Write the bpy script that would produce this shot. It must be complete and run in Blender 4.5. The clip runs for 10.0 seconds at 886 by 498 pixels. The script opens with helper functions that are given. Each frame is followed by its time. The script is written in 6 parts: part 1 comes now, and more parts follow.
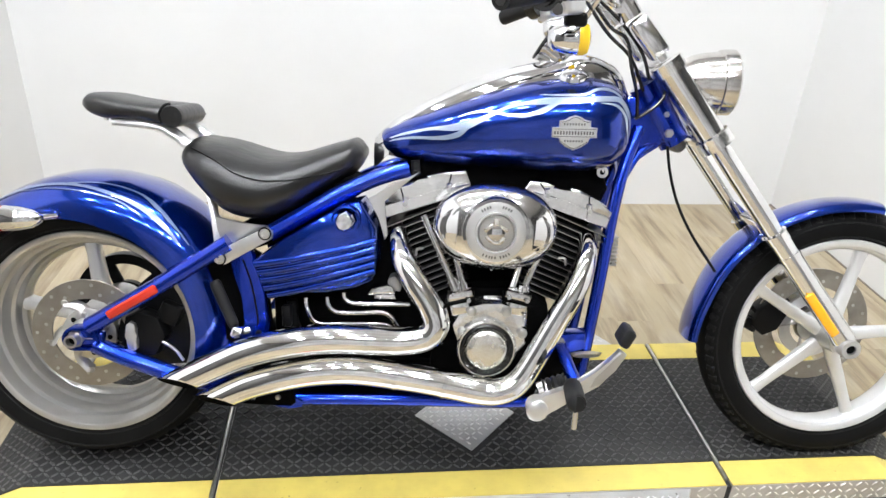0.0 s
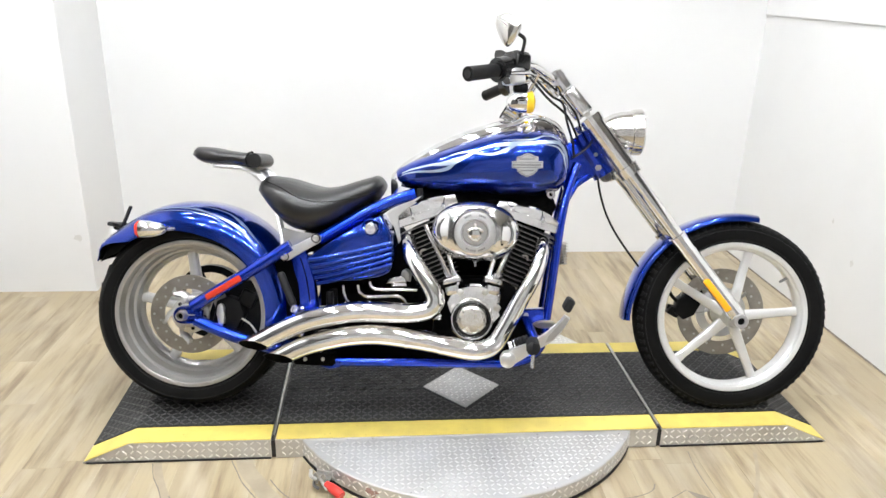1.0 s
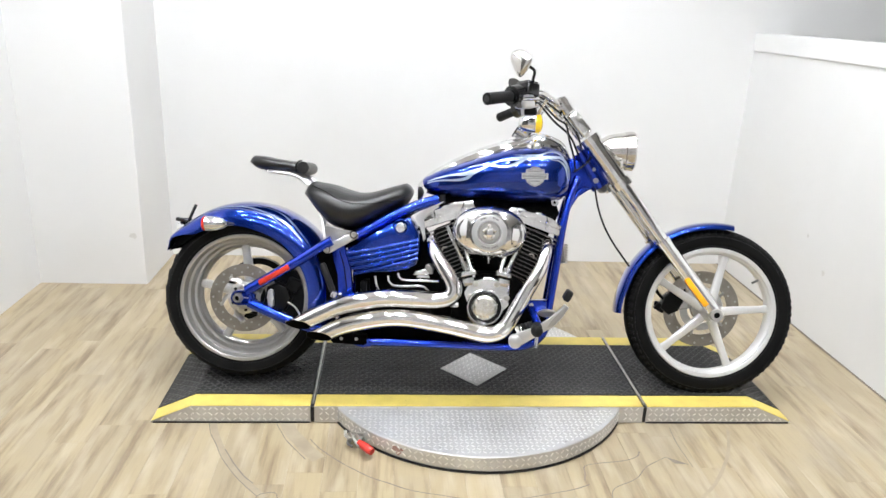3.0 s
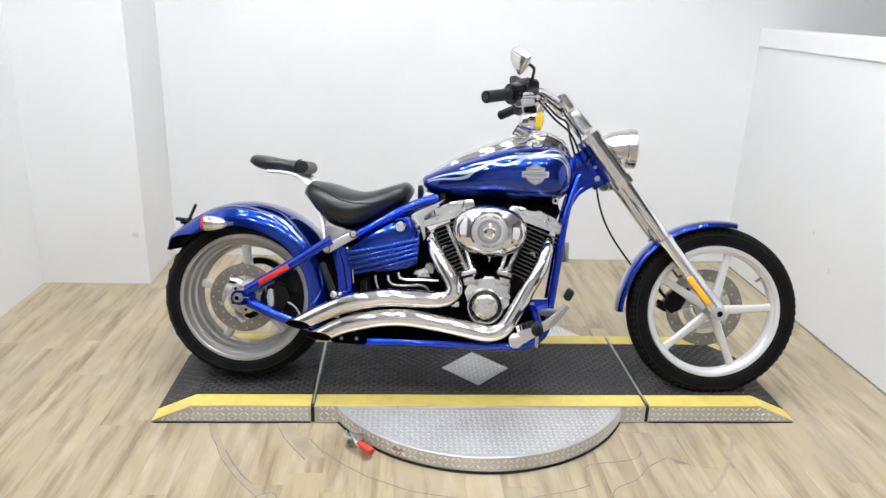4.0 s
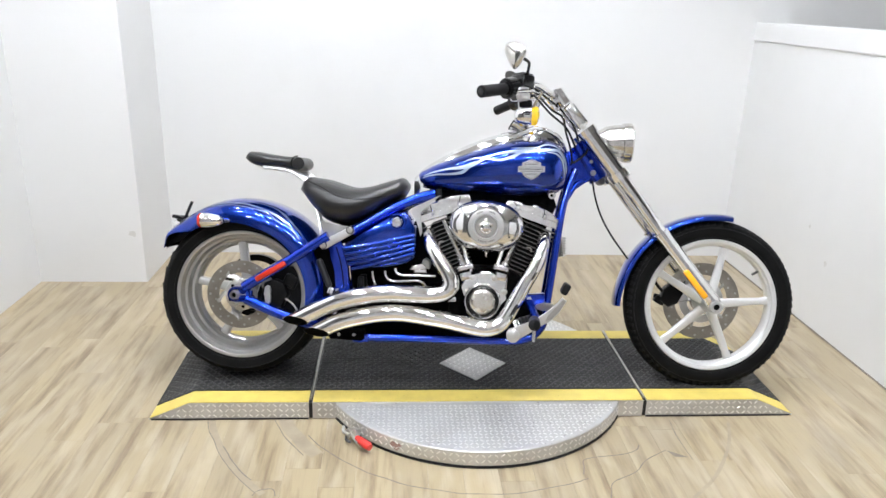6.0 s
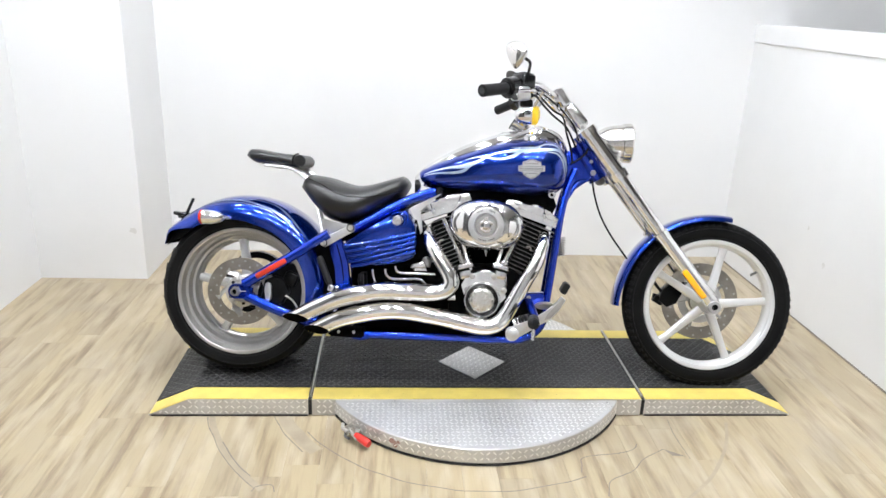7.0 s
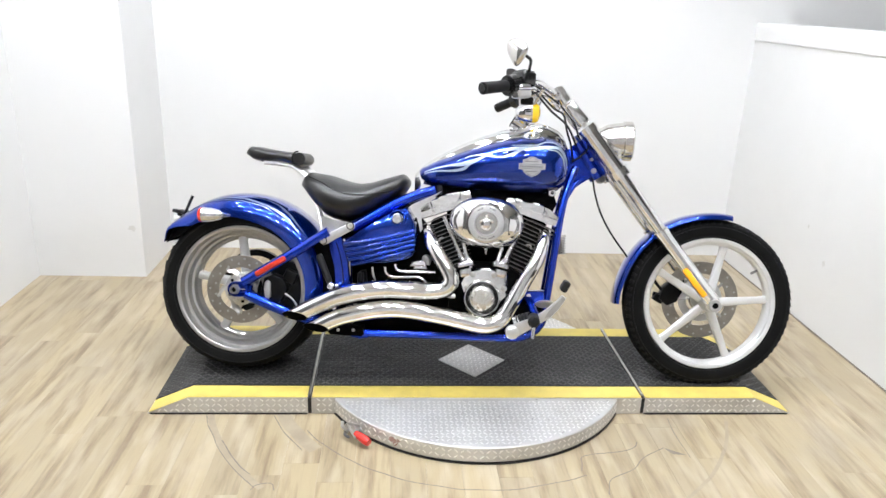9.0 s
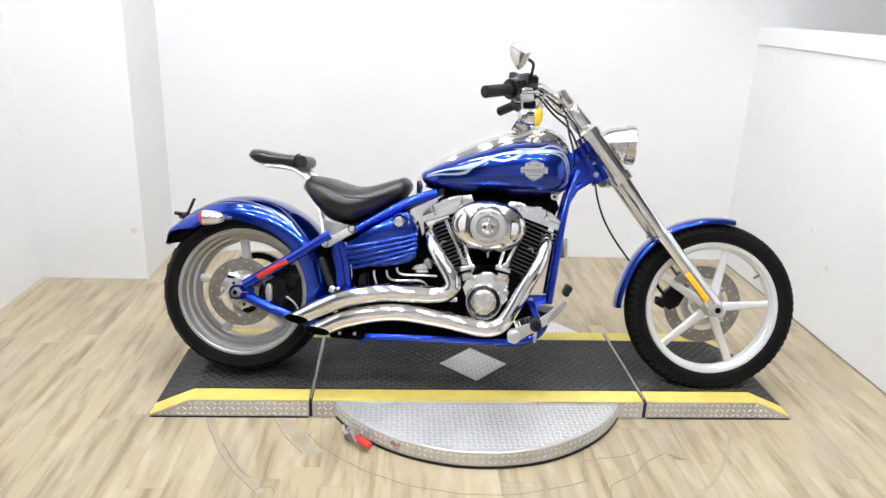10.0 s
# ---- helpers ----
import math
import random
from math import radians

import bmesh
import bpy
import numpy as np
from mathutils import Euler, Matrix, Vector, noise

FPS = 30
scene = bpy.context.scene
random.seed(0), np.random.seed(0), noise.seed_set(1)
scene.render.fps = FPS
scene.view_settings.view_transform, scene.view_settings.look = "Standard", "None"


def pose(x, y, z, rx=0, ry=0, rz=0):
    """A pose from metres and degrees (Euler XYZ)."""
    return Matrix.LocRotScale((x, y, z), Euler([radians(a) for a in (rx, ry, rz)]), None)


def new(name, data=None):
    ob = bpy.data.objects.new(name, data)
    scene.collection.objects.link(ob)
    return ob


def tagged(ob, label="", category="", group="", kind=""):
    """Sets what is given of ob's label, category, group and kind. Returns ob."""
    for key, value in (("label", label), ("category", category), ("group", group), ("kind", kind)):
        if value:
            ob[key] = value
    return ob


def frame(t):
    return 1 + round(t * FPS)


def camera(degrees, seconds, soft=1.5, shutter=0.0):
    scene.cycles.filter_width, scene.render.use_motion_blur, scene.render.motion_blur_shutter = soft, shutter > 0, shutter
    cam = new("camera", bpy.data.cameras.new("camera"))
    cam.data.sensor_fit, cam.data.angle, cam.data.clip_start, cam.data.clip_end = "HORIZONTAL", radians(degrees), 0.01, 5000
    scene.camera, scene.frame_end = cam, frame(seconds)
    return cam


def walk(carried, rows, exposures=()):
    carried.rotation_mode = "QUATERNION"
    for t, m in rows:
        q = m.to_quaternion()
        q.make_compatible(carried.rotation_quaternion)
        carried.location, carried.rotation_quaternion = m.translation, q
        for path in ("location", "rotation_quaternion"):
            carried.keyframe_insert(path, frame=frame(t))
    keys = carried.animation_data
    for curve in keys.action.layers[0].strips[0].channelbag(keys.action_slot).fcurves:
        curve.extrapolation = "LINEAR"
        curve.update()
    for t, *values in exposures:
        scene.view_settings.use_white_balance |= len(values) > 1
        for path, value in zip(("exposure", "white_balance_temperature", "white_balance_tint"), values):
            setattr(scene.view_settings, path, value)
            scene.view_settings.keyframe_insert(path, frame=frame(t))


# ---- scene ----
# ---------------------------------------------------------------- camera
cam = camera(62.94, 10.0)
# seconds, eye x, y, z, yaw, pitch, roll
ROWS = [
    (0.0, -0.2779, -1.2167, 1.3820, -7.281, -27.901, 3.260),
    (0.5, -0.3227, -1.6495, 1.3834, -6.715, -22.623, 2.457),
    (1.0, -0.2811, -1.9454, 1.4246, -5.185, -20.338, 1.455),
    (1.5, -0.2943, -2.1624, 1.4585, -3.937, -18.633, 1.660),
    (2.0, -0.3639, -2.3121, 1.4602, -5.287, -19.341, 1.448),
    (2.5, -0.3659, -2.3393, 1.4724, -5.014, -18.677, 2.436),
    (4.0, -0.3268, -2.3221, 1.4810, -3.896, -18.966, 2.162),
    (4.5, -0.3316, -2.3202, 1.4736, -4.112, -19.068, 2.121),
    (5.0, -0.3277, -2.3204, 1.4792, -4.005, -19.247, 2.154),
    (5.5, -0.3205, -2.3231, 1.4760, -4.010, -19.180, 1.667),
    (7.0, -0.3247, -2.3401, 1.4679, -4.110, -19.062, 2.214),
    (7.5, -0.3168, -2.3497, 1.4778, -3.892, -19.385, 2.285),
    (8.0, -0.3112, -2.3582, 1.4715, -3.555, -19.243, 2.307),
    (8.5, -0.3058, -2.3586, 1.4783, -3.654, -19.212, 2.149),
    (9.0, -0.3293, -2.3329, 1.4659, -4.233, -19.223, 2.315),
    (9.5, -0.3284, -2.3402, 1.4560, -4.008, -18.682, 2.404),
    (10.0, -0.3284, -2.3271, 1.4670, -4.059, -19.015, 2.460),
]
EXPOSURES = [(0.0, 0.03, 6470, 11), (1.0, 0.03, 6550, 11), (2.5, 0.0, 6550, 11), (4.0, -0.2, 6380, 12), (5.5, -0.18, 6360, 12), (7.0, -0.01, 6360, 12), (8.5, 0.05, 6400, 12), (10.0, -0.05, 6420, 12)]
walk(cam, [(t, pose(x, y, z, 90 + pitch, 0, yaw) @ pose(0, 0, 0, 0, 0, roll)) for t, x, y, z, yaw, pitch, roll in ROWS], EXPOSURES)

# ---------------------------------------------------------------- light
world = bpy.data.worlds.new("room_world")
scene.world = world
world.use_nodes = True
world.node_tree.nodes["Background"].inputs[0].default_value = (0.9, 0.95, 1.0, 1)
world.node_tree.nodes["Background"].inputs[1].default_value = 0.01
CEIL = 3.3
# pairs of small square lamps under the ceiling, in three rows of three
LAMP_X, LAMP_Y = (-1.2, -0.15, 0.9), (-2.4, -0.85, 0.35)
LAMP_SPAN, LAMP_SIZE, LAMP_GLOW = 0.62, 0.15, 207.0


# ---------------------------------------------------------------- materials
def material(name, color, rough=0.5, metal=0.0, coat=0.0, spec=0.5):
    m = bpy.data.materials.new(name)
    m.use_nodes = True
    b = m.node_tree.nodes["Principled BSDF"]
    b.inputs["Base Color"].default_value = (*color, 1)
    b.inputs["Roughness"].default_value = rough
    b.inputs["Metallic"].default_value = metal
    b.inputs["Coat Weight"].default_value = coat
    b.inputs["Coat Roughness"].default_value = 0.04
    b.inputs["Specular IOR Level"].default_value = spec
    return m


def nodes_of(m):
    return m.node_tree.nodes, m.node_tree.links, m.node_tree.nodes["Principled BSDF"]


def coords(m, scale=(1, 1, 1), rot=(0, 0, 0), kind="Object"):
    n, l, b = nodes_of(m)
    tc, mp = n.new("ShaderNodeTexCoord"), n.new("ShaderNodeMapping")
    mp.inputs["Scale"].default_value = scale
    mp.inputs["Rotation"].default_value = rot
    l.new(tc.outputs[kind], mp.inputs["Vector"])
    return mp.outputs["Vector"]


def noise_tex(m, vec, scale, detail=4.0, rough=0.55):
    n, l, b = nodes_of(m)
    t = n.new("ShaderNodeTexNoise")
    t.inputs["Scale"].default_value, t.inputs["Detail"].default_value, t.inputs["Roughness"].default_value = scale, detail, rough
    if vec is not None:
        l.new(vec, t.inputs["Vector"])
    return t.outputs["Fac"]


def ramp(m, fac, stops):
    n, l, b = nodes_of(m)
    r = n.new("ShaderNodeValToRGB")
    e = r.color_ramp.elements
    while len(e) < len(stops):
        e.new(0.5)
    for el, (p, c) in zip(e, stops):
        el.position, el.color = p, (*c, 1) if len(c) == 3 else c
    l.new(fac, r.inputs["Fac"])
    return r.outputs["Color"]


def mix(m, fac, a, b_, mode="MIX"):
    n, l, b = nodes_of(m)
    x = n.new("ShaderNodeMix")
    x.data_type, x.blend_type = "RGBA", mode
    for sock, v in ((x.inputs["Factor"], fac), (x.inputs[6], a), (x.inputs[7], b_)):
        if isinstance(v, (int, float)):
            sock.default_value = v
        elif isinstance(v, tuple):
            sock.default_value = (*v, 1)
        else:
            l.new(v, sock)
    return x.outputs[2]


def to_base(m, col):
    n, l, b = nodes_of(m)
    l.new(col, b.inputs["Base Color"])


def to_rough(m, fac, lo, hi):
    n, l, b = nodes_of(m)
    r = n.new("ShaderNodeMapRange")
    r.inputs["To Min"].default_value, r.inputs["To Max"].default_value = lo, hi
    l.new(fac, r.inputs["Value"])
    l.new(r.outputs["Result"], b.inputs["Roughness"])


def bump(m, fac, strength=0.2, dist=0.002):
    n, l, b = nodes_of(m)
    bp = n.new("ShaderNodeBump")
    bp.inputs["Strength"].default_value, bp.inputs["Distance"].default_value = strength, dist
    l.new(fac, bp.inputs["Height"])
    l.new(bp.outputs["Normal"], b.inputs["Normal"])


def worn(name, color, dark, rough, metal=0.0, coat=0.0, scale=9.0, grain=160.0, amount=0.5, relief=0.08):
    """A surface with stains at one scale and grain at another."""
    m = material(name, color, rough, metal, coat)
    v = coords(m)
    big, fine = noise_tex(m, v, scale, 5), noise_tex(m, v, grain, 3)
    to_base(m, mix(m, ramp(m, big, [(0.35, (0, 0, 0)), (0.75, (amount,) * 3)]), color, dark))
    spread = 0.015 if metal > 0.8 and rough < 0.3 else 0.07
    to_rough(m, fine, max(0.02, rough - spread), rough + spread)
    if relief:
        bump(m, fine, relief, 0.001)
    return m


M = {}
# candy blue paint with metal flake under a clear coat
m = M["blue"] = material("blue_paint", (0.006, 0.05, 0.52), 0.18, 0.90, 1.0)
v = coords(m)
fl = noise_tex(m, v, 900, 1)
to_base(m, mix(m, ramp(m, fl, [(0.4, (0, 0, 0)), (0.75, (1, 1, 1))]), (0.0003, 0.019, 0.255), (0.0010, 0.060, 0.50)))
M["frame_blue"] = worn("frame_blue_paint", (0.0009, 0.033, 0.45), (0.0006, 0.023, 0.33), 0.21, 0.88, 0.8, 12, 300, 0.5, 0.0)
m = M["flame"] = worn("flame_silver_paint", (0.44, 0.52, 0.64), (0.28, 0.38, 0.58), 0.3, 0.6, 1.0, 18, 500, 0.7, 0.0)
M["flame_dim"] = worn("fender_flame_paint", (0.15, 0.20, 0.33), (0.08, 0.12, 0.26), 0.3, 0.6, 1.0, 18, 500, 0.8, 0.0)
M["chrome"] = worn("chrome", (0.78, 0.78, 0.79), (0.66, 0.65, 0.64), 0.05, 1.0, 0.0, 14, 90, 0.35, 0.01)
M["chrome_hot"] = worn("heat_tinted_chrome", (0.86, 0.86, 0.86), (0.76, 0.74, 0.71), 0.06, 1.0, 0.0, 5, 80, 0.5, 0.0)
M["aluminium"] = worn("satin_aluminium", (0.72, 0.72, 0.72), (0.58, 0.57, 0.55), 0.33, 0.9, 0.0, 16, 220, 0.5, 0.03)
M["silver"] = worn("silver_wheel_paint", (0.74, 0.74, 0.74), (0.60, 0.60, 0.59), 0.36, 0.55, 0.4, 14, 260, 0.4, 0.02)
M["lip"] = worn("machined_rim_lip", (0.55, 0.545, 0.535), (0.38, 0.365, 0.34), 0.29, 0.85, 0.0, 7, 160, 0.6, 0.0)
M["lamp_chrome"] = worn("lamp_chrome", (0.72, 0.70, 0.67), (0.60, 0.58, 0.56), 0.17, 1.0, 0.0, 14, 60, 0.4, 0.0)
M["fork_chrome"] = worn("fork_chrome", (0.82, 0.82, 0.82), (0.74, 0.73, 0.72), 0.10, 1.0, 0.0, 14, 60, 0.35, 0.0)
M["tread_rubber"] = worn("tread_rubber", (0.010, 0.010, 0.0102), (0.020, 0.0195, 0.019), 0.5, 0.0, 0.0, 20, 220, 0.6, 0.1)
M["polished"] = worn("polished_alloy", (0.92, 0.92, 0.91), (0.78, 0.77, 0.76), 0.17, 1.0, 0.0, 22, 50, 0.6, 0.0)
bump(M["polished"], noise_tex(M["polished"], coords(M["polished"]), 26, 2), 0.22, 0.006)
# matt black of castings and liners, with deep shade put into the colour
M["soot"] = worn("shaded_matt_black", (0.0015, 0.0015, 0.0015), (0.004, 0.004, 0.004), 0.7, 0.0, 0.0, 14, 200, 0.6, 0.1)
M["brushed"] = worn("brushed_metal", (0.80, 0.78, 0.72), (0.66, 0.64, 0.58), 0.27, 0.95, 0.0, 40, 45, 0.6, 0.0)
M["rotor"] = worn("browned_brake_steel", (0.37, 0.345, 0.305), (0.26, 0.235, 0.20), 0.36, 0.85, 0.0, 24, 200, 0.8, 0.03)
M["chrome_soft"] = worn("satin_chrome", (0.88, 0.88, 0.88), (0.78, 0.77, 0.76), 0.13, 1.0, 0.0, 14, 60, 0.35, 0.0)
M["steel"] = worn("brake_steel", (0.50, 0.49, 0.47), (0.36, 0.35, 0.33), 0.34, 0.9, 0.0, 20, 180, 0.6, 0.04)
M["dark_steel"] = worn("dark_steel", (0.16, 0.16, 0.16), (0.08, 0.08, 0.08), 0.42, 0.7, 0.0, 20, 180, 0.6, 0.04)
M["rubber"] = worn("tyre_rubber", (0.0045, 0.0045, 0.0047), (0.010, 0.0098, 0.0095), 0.55, 0.0, 0.0, 7, 220, 0.7, 0.15)
M["black"] = worn("black_engine_coat", (0.004, 0.004, 0.0042), (0.009, 0.0088, 0.0085), 0.35, 0.0, 0.0, 14, 300, 0.6, 0.08)
M["black_gloss"] = worn("black_gloss", (0.006, 0.006, 0.0065), (0.012, 0.012, 0.012), 0.2, 0.0, 0.1, 14, 200, 0.5, 0.0)
M["grip"] = worn("grip_rubber", (0.009, 0.009, 0.0095), (0.022, 0.022, 0.022), 0.55, 0.0, 0.0, 20, 400, 0.5, 0.2)
m = M["leather"] = material("black_leather", (0.02, 0.02, 0.021), 0.38)
v = coords(m)
cells = nodes_of(m)[0].new("ShaderNodeTexVoronoi")
cells.inputs["Scale"].default_value = 320
nodes_of(m)[1].new(v, cells.inputs["Vector"])
crease = noise_tex(m, coords(m, (1, 2.2, 1)), 13, 3)
sum_ = nodes_of(m)[0].new("ShaderNodeMath")
sum_.operation, sum_.inputs[1].default_value = "MULTIPLY_ADD", 0.06
nodes_of(m)[1].new(cells.outputs["Distance"], sum_.inputs[0])
nodes_of(m)[1].new(crease, sum_.inputs[2])
bump(m, sum_.outputs[0], 0.20, 0.010)
to_base(m, mix(m, noise_tex(m, v, 8), (0.005, 0.005, 0.0052), (0.012, 0.0118, 0.0115)))
to_rough(m, noise_tex(m, v, 12), 0.27, 0.38)
nodes_of(m)[2].inputs["Specular IOR Level"].default_value = 0.5
M["red_lens"] = material("red_lens", (0.62, 0.02, 0.01), 0.15, 0.0, 0.6)
M["orange_lens"] = material("red_orange_reflector", (0.50, 0.025, 0.010), 0.22, 0.0, 0.6)
M["amber"] = material("amber_lens", (1.0, 0.44, 0.012), 0.2, 0.0, 0.6)
M["amber_signal"] = material("amber_signal_lens", (1.0, 0.66, 0.03), 0.2, 0.0, 0.6)
M["glass"] = material("lamp_glass", (0.9, 0.9, 0.9), 0.05)
nodes_of(M["glass"])[2].inputs["Transmission Weight"].default_value = 0.9
M["mirror"] = material("mirror_glass", (0.92, 0.93, 0.94), 0.02, 1.0)
M["red_grip"] = worn("red_vinyl_grip", (0.62, 0.03, 0.02), (0.42, 0.02, 0.015), 0.4, 0.0, 0.2, 30, 300, 0.6, 0.05)
M["paint_rub"] = worn("rubbed_red_paint", (0.42, 0.30, 0.28), (0.36, 0.18, 0.17), 0.5, 0.3, 0.0, 60, 300, 0.9, 0.0)
M["zinc"] = worn("zinc_plate", (0.62, 0.62, 0.60), (0.40, 0.38, 0.34), 0.3, 0.9, 0.0, 40, 300, 0.7, 0.05)
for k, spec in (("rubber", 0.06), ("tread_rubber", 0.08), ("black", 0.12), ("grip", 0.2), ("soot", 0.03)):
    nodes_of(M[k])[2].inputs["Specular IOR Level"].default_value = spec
# lift surfaces
M["mat"] = worn("black_rubber_matting", (0.008, 0.008, 0.0082), (0.026, 0.0255, 0.025), 0.6, 0.0, 0.0, 3.5, 120, 0.85, 0.1)
M["mat_tread"] = worn("worn_rubber_tread", (0.032, 0.032, 0.033), (0.105, 0.104, 0.102), 0.42, 0.0, 0.0, 4, 200, 0.9, 0.05)
M["plate_tread"] = worn("bright_plate_tread", (0.90, 0.90, 0.89), (0.72, 0.71, 0.69), 0.40, 0.85, 0.0, 9, 120, 0.7, 0.03)
M["plate"] = worn("tread_plate_aluminium", (0.69, 0.69, 0.688), (0.45, 0.44, 0.43), 0.46, 0.82, 0.0, 4.2, 120, 0.8, 0.06)
M["tape"] = worn("yellow_safety_tape", (0.66, 0.53, 0.125), (0.47, 0.365, 0.10), 0.5, 0.0, 0.0, 14, 140, 0.6, 0.1)


def specks(m, scale, cut, color, keep=0.85):
    """Small dark marks of dirt over what the material shows already."""
    n, l, b = nodes_of(m)
    old = b.inputs["Base Color"].links[0].from_socket
    fine = noise_tex(m, coords(m), scale, 3, 0.6)
    wide = noise_tex(m, coords(m), scale * 0.11, 2, 0.5)
    both = mix(m, 1.0, ramp(m, fine, [(cut, (0, 0, 0)), (cut + 0.05, (keep,) * 3)]), ramp(m, wide, [(0.45, (0, 0, 0)), (0.6, (1, 1, 1))]), "MULTIPLY")
    to_base(m, mix(m, both, old, color))


specks(M["plate"], 55, 0.67, (0.06, 0.055, 0.05), 0.7)
specks(M["tape"], 70, 0.67, (0.07, 0.055, 0.03))
specks(M["mat_tread"], 40, 0.55, (0.03, 0.03, 0.03))
# white painted walls with faint scuffs
m = M["wall"] = material("white_wall_paint", (0.68, 0.68, 0.675), 0.55)
v = coords(m)
to_base(m, mix(m, ramp(m, noise_tex(m, v, 1.1, 6, 0.6), [(0.45, (0, 0, 0)), (0.8, (0.6,) * 3)]), (0.70, 0.70, 0.695), (0.62, 0.615, 0.605)))
bump(m, noise_tex(m, v, 140, 3), 0.10, 0.001)
to_rough(m, noise_tex(m, v, 3), 0.42, 0.62)
M["cap"] = worn("white_trim_paint", (0.72, 0.72, 0.715), (0.64, 0.63, 0.62), 0.4, 0.0, 0.0, 3, 120, 0.4, 0.04)
M["ceiling"] = worn("ceiling_paint", (0.56, 0.555, 0.55), (0.46, 0.455, 0.45), 0.7, 0.0, 0.0, 2, 60, 0.4, 0.1)
M["scuff"] = worn("grey_scuff", (0.55, 0.54, 0.52), (0.66, 0.65, 0.63), 0.6, 0.0, 0.0, 30, 200, 0.8, 0.0)
# pale and dark patches on an unseen wall, made up for chrome reflections
M["showroom"] = worn("reflection_wall_patches", (0.80, 0.80, 0.80), (0.22, 0.22, 0.225), 0.6, 0.0, 0.0, 1.6, 60, 1.0, 0.05)
# dim colour of unseen walls, added to put dark bands in the chrome
M["dim"] = worn("dim_reflection_paint", (0.06, 0.058, 0.056), (0.14, 0.135, 0.13), 0.6, 0.0, 0.0, 1.3, 60, 0.8, 0.05)
M["crack"] = worn("dark_joint_filler", (0.165, 0.145, 0.125), (0.27, 0.235, 0.19), 0.7, 0.0, 0.0, 25, 200, 0.8, 0.0)
M["wear"] = worn("worn_plank", (0.35, 0.295, 0.21), (0.27, 0.225, 0.165), 0.45, 0.0, 0.0, 18, 200, 0.9, 0.0)
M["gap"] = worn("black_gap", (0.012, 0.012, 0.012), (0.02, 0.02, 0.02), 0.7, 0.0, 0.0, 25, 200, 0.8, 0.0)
# wood-look floor plank: streaks along its length, tone by plank
m = M["plank"] = material("floor_plank", (0.5, 0.42, 0.31), 0.36)
n_, l_, b_ = nodes_of(m)
info = n_.new("ShaderNodeObjectInfo")
geo = n_.new("ShaderNodeTexCoord")
off = n_.new("ShaderNodeVectorMath")
off.operation = "MULTIPLY_ADD"
off.inputs[1].default_value = (1, 1, 1)
sc = n_.new("ShaderNodeCombineXYZ")
mul = n_.new("ShaderNodeMath")
mul.operation, mul.inputs[1].default_value = "MULTIPLY", 57.0
l_.new(info.outputs["Random"], mul.inputs[0])
for k in range(3):
    l_.new(mul.outputs[0], sc.inputs[k])
l_.new(geo.outputs["Object"], off.inputs[0])
l_.new(sc.outputs[0], off.inputs[2])


def stretched(sx, sy):
    mp = n_.new("ShaderNodeMapping")
    mp.inputs["Scale"].default_value = (sx, sy, 1)
    l_.new(off.outputs[0], mp.inputs["Vector"])
    return mp.outputs["Vector"]


streak = noise_tex(m, stretched(23, 2.1), 1.0, 5, 0.6)
cloud = noise_tex(m, stretched(13, 3.0), 1.0, 4, 0.5)
grain = noise_tex(m, stretched(150, 5), 1.0, 4, 0.6)
tone = ramp(m, info.outputs["Random"], [(0.0, (0.351, 0.285, 0.179)), (0.3, (0.400, 0.326, 0.205)), (0.6, (0.369, 0.302, 0.194)), (1.0, (0.330, 0.270, 0.177))])
c1 = mix(m, ramp(m, streak, [(0.47, (0, 0, 0)), (0.67, (0.9,) * 3)]), tone, (0.190, 0.141, 0.086))
c2 = mix(m, ramp(m, cloud, [(0.48, (0, 0, 0)), (0.70, (0.75,) * 3)]), c1, (0.467, 0.400, 0.297))
place = n_.new("ShaderNodeNewGeometry")
patch = noise_tex(m, place.outputs["Position"], 2.3, 5, 0.6)
c3 = mix(m, ramp(m, patch, [(0.5, (0, 0, 0)), (0.72, (0.6,) * 3)]), c2, (0.330, 0.283, 0.212))
c4 = mix(m, ramp(m, grain, [(0.5, (0, 0, 0)), (0.8, (0.35,) * 3)]), c3, (0.24, 0.195, 0.145))
to_base(m, c4)
to_rough(m, cloud, 0.30, 0.46)
bump(m, grain, 0.10, 0.0008)
m = M["lamp"] = material("lamp_glow", (1, 1, 1), 0.5)
nodes_of(m)[2].inputs["Emission Color"].default_value = (0.93, 0.965, 1.0, 1)
nodes_of(m)[2].inputs["Emission Strength"].default_value = LAMP_GLOW


# ---------------------------------------------------------------- builders
def part(name, bm, mat, parent=None, label=""):
    me = bpy.data.meshes.new(name)
    bmesh.ops.recalc_face_normals(bm, faces=bm.faces)
    bm.to_mesh(me)
    bm.free()
    for mm in (mat if isinstance(mat, (list, tuple)) else [mat]):
        me.materials.append(mm)
    ob = new(name, me)
    if parent is not None:
        ob.parent = parent
    if label:
        ob["label"] = label
    return ob


def smooth(bm, angle=40):
    lim = radians(angle)
    bm.normal_update()
    bmesh.ops.recalc_face_normals(bm, faces=bm.faces)
    for f in bm.faces:
        f.smooth = True
    for e in bm.edges:
        if len(e.link_faces) == 2 and e.calc_face_angle(0) > lim:
            e.smooth = False
    return bm


